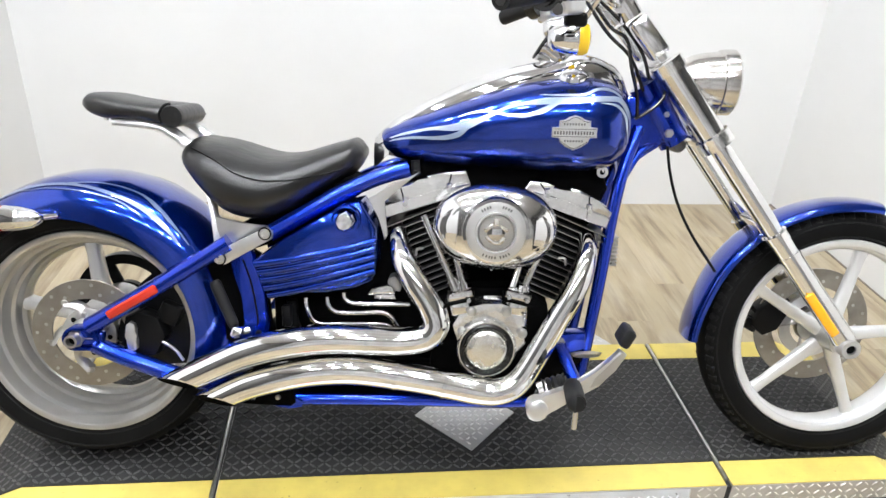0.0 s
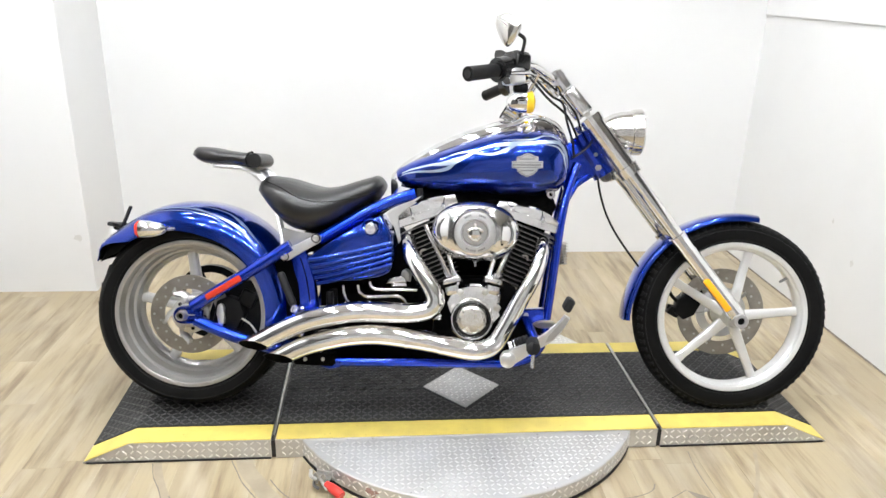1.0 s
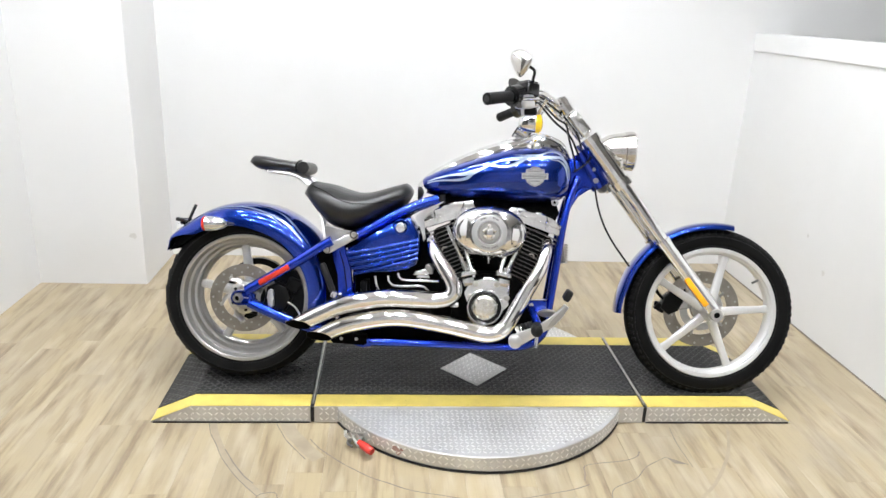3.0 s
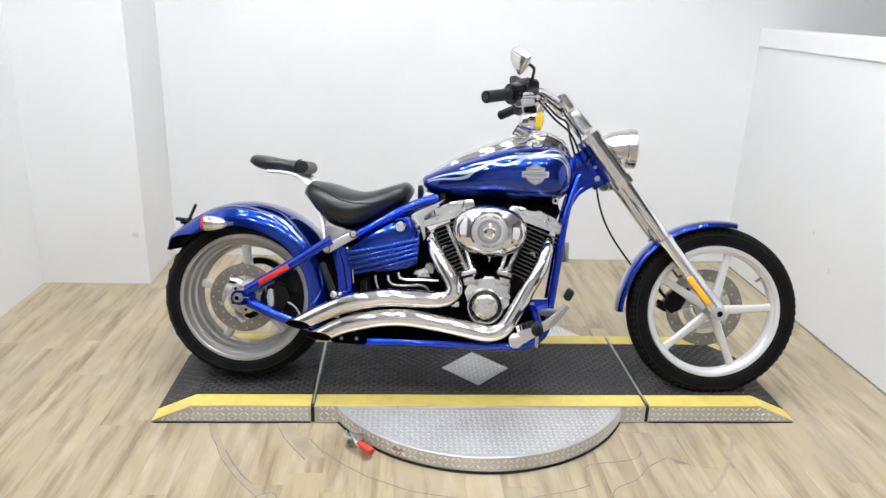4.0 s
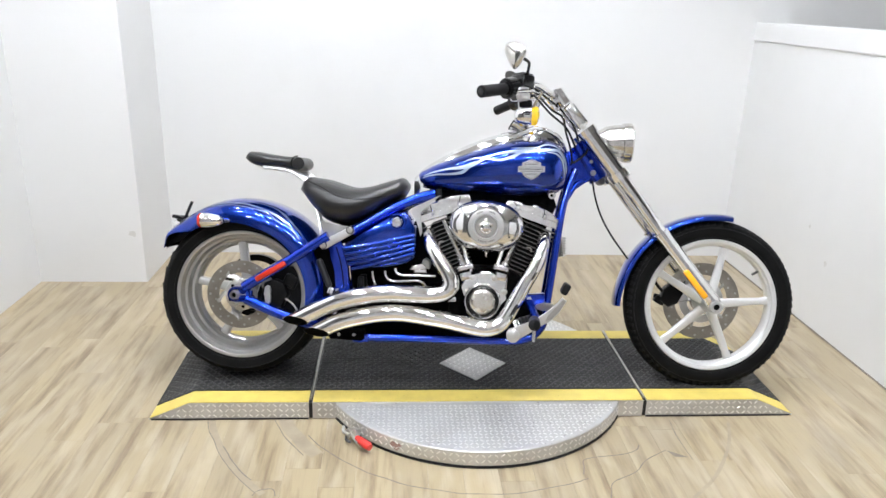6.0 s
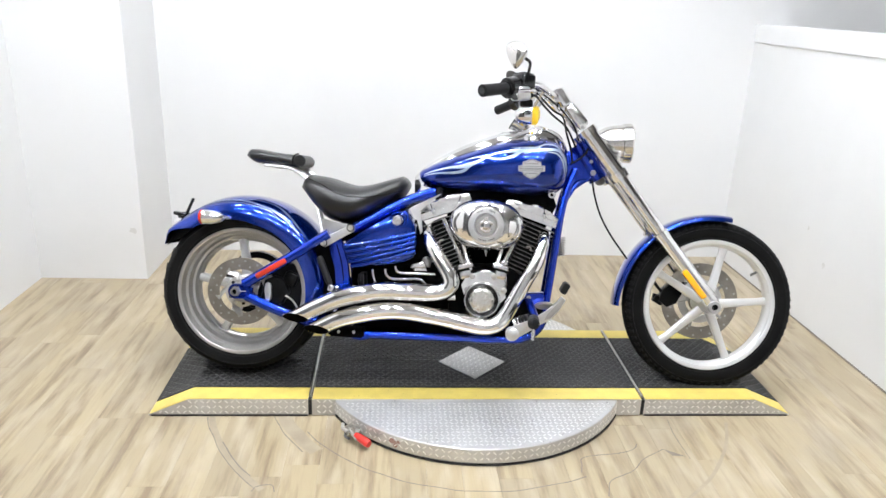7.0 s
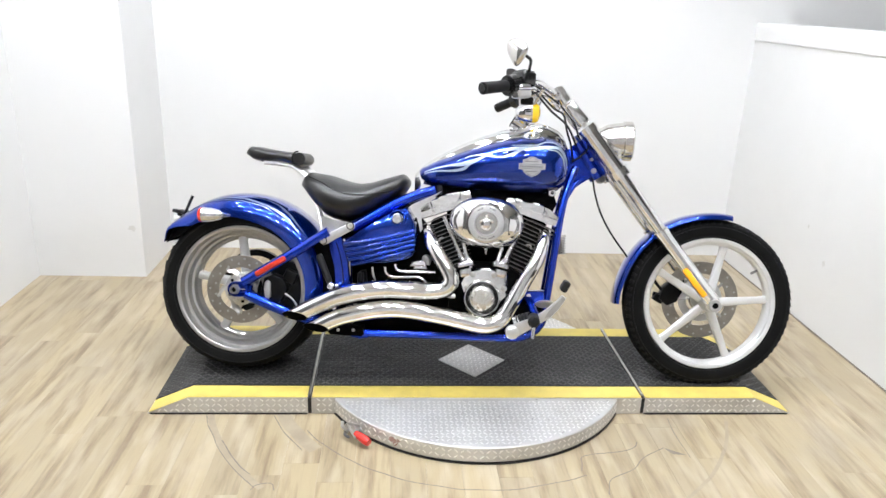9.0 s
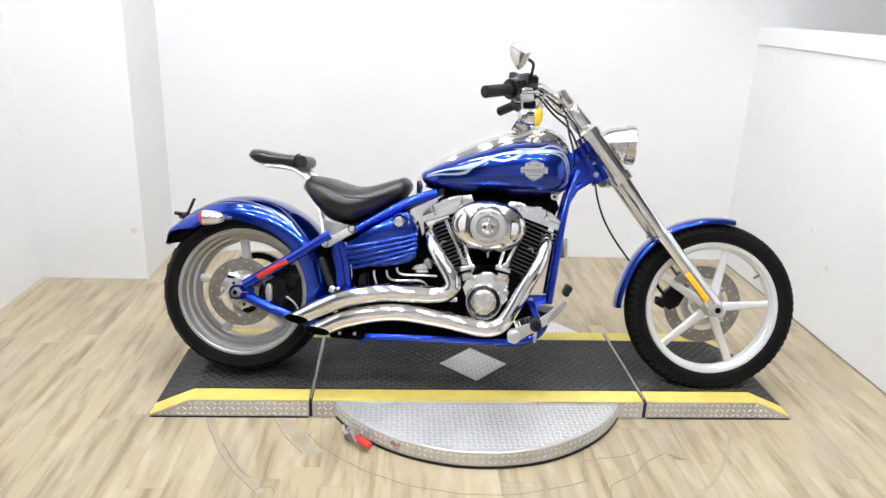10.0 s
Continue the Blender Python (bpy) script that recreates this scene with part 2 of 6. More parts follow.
def box(bm, size, m=Matrix(), bevel=0.0, seg=2):
    r = bmesh.ops.create_cube(bm, size=1, matrix=m @ Matrix.Diagonal((*size, 1)))
    if bevel:
        vs = set(r["verts"])
        es = [e for e in bm.edges if e.verts[0] in vs and e.verts[1] in vs]
        bmesh.ops.bevel(bm, geom=es, offset=bevel, segments=seg, affect="EDGES", profile=0.5, clamp_overlap=True)
    return bm


def prism(bm, poly, y0, y1, bevel=0.0, seg=2):
    """An outline in (x, z), extruded from y0 to y1."""
    a = [bm.verts.new((x, y0, z)) for x, z in poly]
    b = [bm.verts.new((x, y1, z)) for x, z in poly]
    n = len(poly)
    fs = [bm.faces.new(a), bm.faces.new(b[::-1])]
    for i in range(n):
        fs.append(bm.faces.new((a[i], b[i], b[(i + 1) % n], a[(i + 1) % n])))
    if bevel:
        bmesh.ops.bevel(bm, geom=[e for e in bm.edges if e.verts[0] in set(a + b) and (e.verts[0] in set(a)) == (e.verts[1] in set(a))],
                        offset=bevel, segments=seg, affect="EDGES", profile=0.5, clamp_overlap=True)
    return bm


def lathe(bm, profile, m=Matrix(), segs=48, a0=0.0, a1=360.0):
    """(radius, along) turned round the y axis."""
    full = abs(a1 - a0) >= 359.9
    n = segs if full else segs + 1
    rings = []
    for i in range(n):
        a = radians(a0 + (a1 - a0) * i / segs)
        rings.append([bm.verts.new(m @ Vector((r * math.cos(a), y, r * math.sin(a)))) for r, y in profile])
    for i in range(segs):
        p, q = rings[i], rings[(i + 1) % n]
        for j in range(len(profile) - 1):
            if profile[j][0] < 1e-6 and profile[j + 1][0] < 1e-6:
                continue
            bm.faces.new((p[j], p[j + 1], q[j + 1], q[j]))
    bmesh.ops.remove_doubles(bm, verts=bm.verts, dist=1e-6)
    return bm


def curve(points, steps=6):
    """Catmull-Rom through the points."""
    p = [Vector(q) for q in points]
    p = [p[0] * 2 - p[1]] + p + [p[-1] * 2 - p[-2]]
    out = []
    for i in range(1, len(p) - 2):
        for k in range(steps):
            t = k / steps
            a, b, c, d = p[i - 1:i + 3]
            out.append(0.5 * (2 * b + (c - a) * t + (2 * a - 5 * b + 4 * c - d) * t * t + (3 * b - a - 3 * c + d) * t ** 3))
    return out + [p[-2]]


def tube(bm, points, radius, segs=12, steps=6, caps=True, flat=1.0):
    path = curve(points, steps) if len(points) > 2 else [Vector(q) for q in points]
    n = len(path)
    radii = [radius] * n if isinstance(radius, (int, float)) else [float(np.interp(i / (n - 1), np.linspace(0, 1, len(radius)), radius)) for i in range(n)]
    rings, up = [], None
    for i, q in enumerate(path):
        d = (path[min(i + 1, n - 1)] - path[max(i - 1, 0)]).normalized()
        if up is None:
            up = d.orthogonal().normalized()
        up = (up - d * up.dot(d)).normalized()
        side = d.cross(up)
        rings.append([bm.verts.new(q + radii[i] * (up * math.cos(2 * math.pi * k / segs) + flat * side * math.sin(2 * math.pi * k / segs))) for k in range(segs)])
    for i in range(n - 1):
        for k in range(segs):
            bm.faces.new((rings[i][k], rings[i][(k + 1) % segs], rings[i + 1][(k + 1) % segs], rings[i + 1][k]))
    if caps:
        bm.faces.new(rings[0][::-1])
        bm.faces.new(rings[-1])
    return bm


def loft(bm, rings, cap=True):
    vs = [[bm.verts.new(p) for p in r] for r in rings]
    n = len(vs[0])
    for a, b in zip(vs, vs[1:]):
        for k in range(n):
            bm.faces.new((a[k], a[(k + 1) % n], b[(k + 1) % n], b[k]))
    if cap:
        bm.faces.new(vs[0][::-1])
        bm.faces.new(vs[-1])
    return bm


def rod(bm, a, b, r, segs=12, r2=None):
    return tube(bm, [a, b], [r, r if r2 is None else r2], segs)


def along(a, b):
    """A frame whose x axis goes from a to b, y stays sideways."""
    a, b = Vector(a), Vector(b)
    x = (b - a).normalized()
    z = x.cross(Vector((0, 1, 0))).normalized()
    y = z.cross(x)
    return Matrix.Translation((a + b) / 2) @ Matrix((x, y, z)).transposed().to_4x4()


def bolt(bm, p, r=0.008, h=0.006):
    """A hex head on the side that faces -y."""
    return lathe(bm, [(0, -h), (r * 0.8, -h), (r, -h * 0.6), (r, 0), (0, 0)], Matrix.Translation(p), 6)


def top_thing(name, label, category, m=Matrix(), group=""):
    ob = new(name)
    ob.empty_display_size = 0.05
    ob.matrix_world = m
    return tagged(ob, label, category, group)


# ---------------------------------------------------------------- room
BACK, LEFT, RIGHT, FRONT = 1.823, -2.176, 1.708, -4.8
PIL_X, PIL_Y = -1.630, 1.338
LEDGE = 1.297
FAR = 3.9
BAY = -1.2  # the white bay ends here; unseen dim walls for dark reflections begin


def slab(name, lo, hi, mat, label, bevel=0.0):
    bm = bmesh.new()
    c = [(a + b) / 2 for a, b in zip(lo, hi)]
    box(bm, [b - a for a, b in zip(lo, hi)], Matrix.Translation(c), bevel)
    return tagged(part(name, bm, mat), label, "wall", kind="structure")


def twin_light(x, y):
    """A ceiling fixture that carries two square lamps."""
    fixture = top_thing("ceiling_light", "white ceiling light with two bright square lamps", "light", pose(x, y, CEIL), "ceiling lights")
    part("housing", box(bmesh.new(), (LAMP_SPAN + LAMP_SIZE + 0.06, LAMP_SIZE + 0.06, 0.05), pose(0, 0, -0.025), 0.006), M["cap"], fixture)
    for s in (-1, 1):
        part("lamp", box(bmesh.new(), (LAMP_SIZE, LAMP_SIZE, 0.012), pose(s * LAMP_SPAN / 2, 0, -0.057), 0.002), M["lamp"], fixture, "bright square lamp")


slab("wall_back", (PIL_X - 0.3, BACK, -0.02), (FAR + 0.12, BACK + 0.12, CEIL), M["wall"], "plain white painted back wall")
slab("wall_column", (LEFT - 0.12, PIL_Y, -0.02), (PIL_X, BACK + 0.11, CEIL), M["wall"], "white boxed-out wall corner beside the recess", 0.004)
slab("wall_left", (LEFT - 0.12, BAY, -0.02), (LEFT, PIL_Y, CEIL), M["wall"], "plain white painted side wall")
slab("wall_right", (RIGHT, BAY, -0.02), (RIGHT + 0.14, BACK, LEDGE), M["wall"], "low white partition wall under a ledge board")
# the two dim walls stay out of view and only darken reflections
slab("wall_far", (FAR, FRONT, -0.02), (FAR + 0.12, BACK, CEIL), M["dim"], "unseen dark wall beyond the partition, added for dark reflections")
slab("wall_showroom", (LEFT - 0.12, FRONT, -0.02), (LEFT, BAY - 0.002, CEIL), M["dim"], "unseen dark side wall, added for dark reflections")
tagged(slab("trim", (RIGHT - 0.010, BAY, LEDGE), (RIGHT + 0.165, BACK, LEDGE + 0.098), M["cap"], "white ledge board along the low wall", 0.006), category="trim")
# unseen wall that brightens front-facing chrome by its pale colour
slab("wall_front", (LEFT - 0.12, FRONT - 0.12, -0.02), (FAR + 0.12, FRONT, CEIL), M["showroom"], "unseen patchy pale wall opposite the recess, coloured for the chrome's reflections")
bm = bmesh.new()
box(bm, (FAR - LEFT + 0.3, BACK - FRONT + 0.3, 0.1), Matrix.Translation(((LEFT + FAR) / 2, (BACK + FRONT) / 2, CEIL + 0.05)))
tagged(part("ceiling", bm, M["ceiling"]), "beige painted ceiling", "ceiling", kind="structure")
for y in LAMP_Y:
    for x in LAMP_X:
        twin_light(x, y)

# ---------------------------------------------------------------- turntable and its ramps
H, DEPTH, GAP, END, CREST = 0.068, 0.596, 0.6215, 1.203, 1.056
TAPE = 0.082
CX, CY, RT = -0.004, DEPTH / 2 - 0.004, 0.604


def treads(bm, inside, x0, x1, y0, y1, place, step=0.0185, length=0.0225, width=0.0066, high=0.0030):
    """Raised bars of tread plate, slanting one way and the other by turns."""
    i = 0
    y = y0 + step * 0.5
    while y < y1:
        j = 0
        x = x0 + step * 0.5
        while x < x1:
            if inside(x, y):
                a = radians(42 if (i + j) % 2 else -42)
                c, s = math.cos(a), math.sin(a)
                lo, hi = [], []
                for u, v_ in ((-1, 0), (-0.55, -1), (0.55, -1), (1, 0), (0.55, 1), (-0.55, 1)):
                    px, py = u * length / 2, v_ * width / 2
                    lo.append(bm.verts.new(place(x + px * c - py * s, y + px * s + py * c, 0.0)))
                    px, py = px * 0.8, py * 0.45
                    hi.append(bm.verts.new(place(x + px * c - py * s, y + px * s + py * c, high)))
                bm.faces.new(hi)
                for k in range(6):
                    bm.faces.new((lo[k], lo[(k + 1) % 6], hi[(k + 1) % 6], hi[k]))
            x += step
            j += 1
        y += step
        i += 1
    return bm


def strip(bm, pts, y0, y1, t):
    """A sheet of thickness t over a line of (x, z)."""
    lo = [[bm.verts.new((x, y, z)) for x, z in pts] for y in (y0, y1)]
    hi = [[bm.verts.new((x, y, z + t)) for x, z in pts] for y in (y0, y1)]
    n = len(pts)
    for k in range(n - 1):
        bm.faces.new((hi[0][k], hi[0][k + 1], hi[1][k + 1], hi[1][k]))
        bm.faces.new((lo[0][k], lo[1][k], lo[1][k + 1], lo[0][k + 1]))
        for s in (0, 1):
            bm.faces.new((lo[s][k], lo[s][k + 1], hi[s][k + 1], hi[s][k]))
    for k in (0, n - 1):
        bm.faces.new((lo[0][k], hi[0][k], hi[1][k], lo[1][k]))
    return bm


def ramp_height(x):
    return H if x <= CREST else H + (x - CREST) * (0.004 - H) / (END - CREST)


def end_ramp(side, label):
    """side 1: towards +x, -1: towards -x."""
    thing = top_thing("ramp", label, "ramp", pose(side * GAP, 0, 0), "ramps of the turntable")
    sx = lambda x: side * x - side * GAP
    bm = bmesh.new()
    line = [(GAP + 0.008, 0.002), (GAP + 0.008, H), (CREST, H), (END, 0.004), (END, 0.002)]
    prism(bm, [(sx(x), z) for x, z in line], 0.0, DEPTH)
    body = part("body", bm, M["plate"], thing, "tread-plate aluminium ramp body")
    top = [(GAP + 0.008, H), (CREST, H), (END - 0.004, 0.006)]
    shape = lambda d: [(sx(x), z + d) for x, z in top]
    bm = strip(bmesh.new(), shape(0.001), TAPE, DEPTH - TAPE, 0.004)
    part("mat", bm, M["mat"], thing, "black rubber diamond-tread matting")
    bm = treads(bmesh.new(), lambda x, y: True, GAP + 0.012, END - 0.01, TAPE + 0.004, DEPTH - TAPE - 0.004,
                lambda x, y, h: (sx(x), y, ramp_height(x) + 0.0045 + h))
    tagged(part("mat_tread", bm, M["mat_tread"], thing), kind="stuff")
    for y0, y1 in ((0.001, TAPE - 0.001), (DEPTH - TAPE + 0.001, DEPTH - 0.001)):
        part("tape", strip(bmesh.new(), shape(0.001), y0, y1, 0.002), M["tape"], thing, "scuffed yellow safety tape")
    bm = treads(bmesh.new(), lambda x, z: z < ramp_height(x) - 0.006, GAP + 0.012, END, 0.004, H,
                lambda x, z, h: (sx(x), -h, z), 0.0215, 0.0180, 0.0048, 0.0018)
    tagged(part("side_tread", bm, M["plate_tread"], thing), kind="stuff")
    bm = box(bmesh.new(), (END - GAP - 0.02, 0.004, 0.0048), Matrix.Translation((side * ((END - GAP) / 2), -0.0012, 0.003)))
    part("floor_gap", bm, M["gap"], thing, "dark gap under the ramp edge")
    return thing


end_ramp(-1, "low black-matted ramp with yellow edges under the rear wheel")
end_ramp(1, "low black-matted ramp with yellow edges under the front wheel")

table = top_thing("turntable", "low motorcycle turntable with tread-plate disc, black mat and yellow tape", "turntable", pose(0, 0, 0))
bm = bmesh.new()
box(bm, (2 * GAP - 0.012, DEPTH, H - 0.002), Matrix.Translation((0, DEPTH / 2, H / 2 + 0.001)))
deck = part("deck", bm, M["plate"], table, "tread-plate aluminium deck")
bm = bmesh.new()
lathe(bm, [(0, -0.003), (RT - 0.003, -0.003), (RT, -0.006), (RT, -H + 0.012), (RT - 0.006, -H + 0.010), (RT - 0.006, -H + 0.002), (0, -H + 0.002)],
      pose(CX, CY, H, -90) @ Matrix.Scale(-1, 4, (0, 1, 0)), 96)
part("disc", smooth(bm), M["plate"], table, "round tread-plate aluminium disc")
# black ring that draws the shaded gap under the disc
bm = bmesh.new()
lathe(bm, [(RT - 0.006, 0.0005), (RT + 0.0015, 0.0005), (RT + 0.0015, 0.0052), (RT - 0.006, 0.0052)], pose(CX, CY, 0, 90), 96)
part("shadow_gap", bm, M["gap"], table, "dark ring drawn for the shade in the gap under the disc")
on_disc = lambda x, y: (x - CX) ** 2 + (y - CY) ** 2 < (RT - 0.014) ** 2 and (y < -0.012 or y > DEPTH + 0.012)
bm = treads(bmesh.new(), on_disc, -RT, RT, CY - RT, CY + RT, lambda x, y, h: (x, y, H - 0.003 + h), 0.0185, 0.0160, 0.0044, 0.0016)
tagged(part("disc_tread", bm, M["plate_tread"], table), kind="stuff")
bm = treads(bmesh.new(), lambda u, z: True, 0.0, math.pi * 2 * RT, 0.016, H - 0.006,
            lambda u, z, h: (CX + (RT + h) * math.cos(u / RT), CY + (RT + h) * math.sin(u / RT), z), 0.0215, 0.0180, 0.0048, 0.0018)
tagged(part("rim_tread", bm, M["plate_tread"], table), kind="stuff")
bm = treads(bmesh.new(), lambda x, z: abs(x) > 0.535, -GAP + 0.02, GAP - 0.01, 0.006, H, lambda x, z, h: (x, -h, z), 0.0215, 0.0180, 0.0048, 0.0018)
tagged(part("side_tread", bm, M["plate_tread"], deck), kind="stuff")
DIA = (-0.001, 0.285, 0.1355, 0.139)
flat = [(-GAP + 0.008, H), (GAP - 0.008, H)]
bm = strip(bmesh.new(), [(x, z + 0.001) for x, z in flat], TAPE, DEPTH - TAPE, 0.004)
part("mat", bm, M["mat"], table, "black rubber diamond-tread matting")
off_dia = lambda x, y: abs(x - DIA[0]) / DIA[2] + abs(y - DIA[1]) / DIA[3] > 1.06
bm = treads(bmesh.new(), off_dia, -GAP + 0.012, GAP - 0.012, TAPE + 0.004, DEPTH - TAPE - 0.004, lambda x, y, h: (x, y, H + 0.0045 + h))
tagged(part("mat_tread", bm, M["mat_tread"], table), kind="stuff")
for y0, y1 in ((0.001, TAPE - 0.001), (DEPTH - TAPE + 0.001, DEPTH - 0.001)):
    part("tape", strip(bmesh.new(), [(x, z + 0.001) for x, z in flat], y0, y1, 0.002), M["tape"], table, "scuffed yellow safety tape")
bm = bmesh.new()
x, y, a, b = DIA
vs = [(x - a, y), (x, y - b), (x + a, y), (x, y + b)]
lo = [bm.verts.new((p, q, H + 0.004)) for p, q in vs]
hi = [bm.verts.new((p, q, H + 0.0075)) for p, q in vs]
bm.faces.new(hi)
for k in range(4):
    bm.faces.new((lo[k], lo[(k + 1) % 4], hi[(k + 1) % 4], hi[k]))
dia = part("diamond_plate", bm, M["plate"], table, "bare tread-plate diamond in the mat")
bm = treads(bmesh.new(), lambda p, q: abs(p - x) / a + abs(q - y) / b < 0.88, x - a, x + a, y - b, y + b, lambda p, q, h: (p, q, H + 0.0075 + h), 0.0175, 0.0155, 0.0046, 0.0018)
tagged(part("diamond_tread", bm, M["plate_tread"], dia), kind="stuff")
# hinge rods in the joints between turntable and ramps
for s in (-1, 1):
    bm = rod(bmesh.new(), (s * (GAP + 0.001), 0.02, H + 0.002), (s * (GAP + 0.001), DEPTH - 0.004, H + 0.002), 0.0042, 8)
    part("hinge_rod", smooth(bm), M["zinc"], table, "bright steel hinge rod in the joint")
    bm = box(bmesh.new(), (0.013, DEPTH - 0.004, H - 0.008), Matrix.Translation((s * (GAP + 0.001), DEPTH / 2, H / 2)))
    part("joint", bm, M["gap"], table, "dark joint between turntable and ramp")

# rubbed red paint on the rim beside the clamp
bm = bmesh.new()
for a, z, w, h in ((-121.6, 0.040, 0.020, 0.010), (-120.4, 0.031, 0.012, 0.014), (-119.3, 0.042, 0.010, 0.006)):
    row = []
    for k in range(10):
        t = 2 * math.pi * k / 10
        g = radians(a) + w * math.cos(t) * (0.7 + 0.3 * math.cos(3 * k)) / RT
        row.append(bm.verts.new((CX + (RT + 0.0009) * math.cos(g), CY + (RT + 0.0009) * math.sin(g), z + h * math.sin(t))))
    bm.faces.new(row)
part("paint_rub", bm, M["paint_rub"], table, "faint red paint rubbed on the rim")

# toggle clamp on the disc
clamp = top_thing("toggle_clamp", "steel toggle clamp with a red handle at the turntable's rim", "clamp", pose(-0.466, -0.158, 0, 0, 0, -20))
bm = box(bmesh.new(), (0.05, 0.03, 0.005), pose(0.0, 0.02, 0.028), 0.001)
part("base_plate", box(bm, (0.05, 0.004, 0.028), pose(0, 0.034, 0.028), 0.001), M["zinc"], clamp)
bm = bmesh.new()
for dx in (-0.012, 0.012):
    prism(bm, [(dx - 0.006, 0.02), (dx + 0.006, 0.02), (dx + 0.008, 0.05), (dx, 0.062), (dx - 0.008, 0.05)], -0.004, 0.0, 0.001)
part("link", smooth(bm), M["zinc"], clamp)
bm = tube(bmesh.new(), [(-0.034, 0.014, 0.052), (-0.026, -0.004, 0.046), (-0.006, -0.010, 0.040)], 0.006, 8)
part("hook", smooth(bm), M["zinc"], clamp)
bm = tube(bmesh.new(), [(-0.02, 0.010, 0.030), (-0.014, -0.012, 0.022), (0.004, -0.018, 0.018)], 0.005, 8)
part("lever_foot", smooth(bm), M["dark_steel"], clamp)
bm = rod(bmesh.new(), (0.0, 0.0, 0.04), (0.035, -0.03, 0.03), 0.005, 8)
part("arm", smooth(bm), M["zinc"], clamp)
bm = tube(bmesh.new(), [(0.026, -0.014, 0.037), (0.046, -0.022, 0.034), (0.072, -0.033, 0.030), (0.086, -0.039, 0.028)], [0.010, 0.0135, 0.0150, 0.0125], 14)
part("handle", smooth(bm), M["red_grip"], clamp, "red vinyl handle grip")

# scuffs on the walls
scuff_rng = random.Random(9)
for x, y, z, w, h, face in ((-1.68, PIL_Y, 0.27, 0.05, 0.042, "y"), (RIGHT, 0.94, 0.47, 0.02, 0.03, "x"), (RIGHT, 0.76, 0.34, 0.03, 0.042, "x")):
    bm = bmesh.new()
    ring = []
    for k in range(11):
        a = 2 * math.pi * k / 11
        u, v_ = w / 2 * math.cos(a) * scuff_rng.uniform(0.5, 1.1), h / 2 * math.sin(a) * scuff_rng.uniform(0.5, 1.1)
        ring.append(bm.verts.new((x + u, y - 0.001, z + v_) if face == "y" else (x - 0.001, y + u, z + v_)))
    bm.faces.new(ring)
    tagged(part("wall_scuff", bm, M["scuff"]), "small grey scuff mark on the white wall", "scuff", kind="structure")


# ---------------------------------------------------------------- motorcycle
# built upright in its own frame: x ahead, y to its left, z up from under the rear axle
BIKE = pose(-0.8786, 0.2445, 0.0726, 0, 0, -3.5) @ pose(0, 0, 0, -14.0)
bike = top_thing("motorcycle", "blue chopper motorcycle with silver flames and chrome, leaning on the turntable", "motorcycle", BIKE)
RW, FW = Vector((0, 0, 0.322)), Vector((1.760, 0, 0.302))


def piece(name, mat, parent, make, label="", angle=40):
    bm = bmesh.new()
    make(bm)
    return part(name, smooth(bm, angle), M[mat] if isinstance(mat, str) else mat, parent, label)


def sides(name, mat, parent, make, label=""):
    """One part on each side of the bike; the right one is returned."""
    made = [piece(name, mat, parent, lambda bm: make(bm, s), label) for s in (1, -1)]
    return made[1]


def each(name, mat, parent, makers, label=""):
    """A part of its own for every maker."""
    return [piece(name, mat, parent, mk, label) for mk in makers]


# ---- wheels
def wheel(name, centre, rim, tyre, knob, spokes, first, r_in, r_out, w, thick, label, tyre_label, ribs):
    body = piece(name, "lip" if name == "rear_wheel" else "silver", bike, lambda bm: lathe(bm, rim, Matrix.Translation(centre), 96), label)
    piece("tyre", "rubber", body, lambda bm: lathe(bm, tyre, Matrix.Translation(centre), 96), tyre_label)

    def blocks(bm):
        n, r, y, sx, sy = knob
        for side in (-1, 1):
            for k in range(n):
                m = Matrix.Translation(centre) @ pose(0, 0, 0, 0, 360 * (k + 0.25 * side) / n, 0) @ pose(0, side * y, r, side * -38, 0, side * 16)
                box(bm, (sx, sy, 0.006), m, 0.0015, 1)
    for r, y in ribs:
        piece("sidewall_rib", "tread_rubber", body, lambda bm: lathe(bm, [(r - 0.0022, y + 0.001), (r - 0.0012, y - 0.0014), (r + 0.0012, y - 0.0014), (r + 0.0022, y + 0.001)], Matrix.Translation(centre), 96))
    tagged(piece("tyre_tread", "tread_rubber", body, blocks), kind="stuff")
    for k in range(spokes):
        def spoke(bm, k=k):
            m = Matrix.Translation(centre) @ pose(0, -0.012 if r_out > 0.21 else 0.0, 0, 0, -(first + 360 * k / spokes), 0)
            rings = []
            for t in np.linspace(0, 1, 7):
                x = r_in + (r_out - r_in) * t
                hw = w * (1.0 - 0.32 * t + 0.45 * max(0, t - 0.82) * 3)
                hy = thick * (1 - 0.2 * t)
                ring = []
                for a in range(14):
                    c, s = math.cos(2 * math.pi * a / 14), math.sin(2 * math.pi * a / 14)
                    ring.append(m @ Vector((x, hy * math.copysign(abs(c) ** 0.6, c), hw * math.copysign(abs(s) ** 0.6, s))))
                rings.append(ring)
            loft(bm, rings)
        piece("spoke", "silver", body, spoke)
    return body


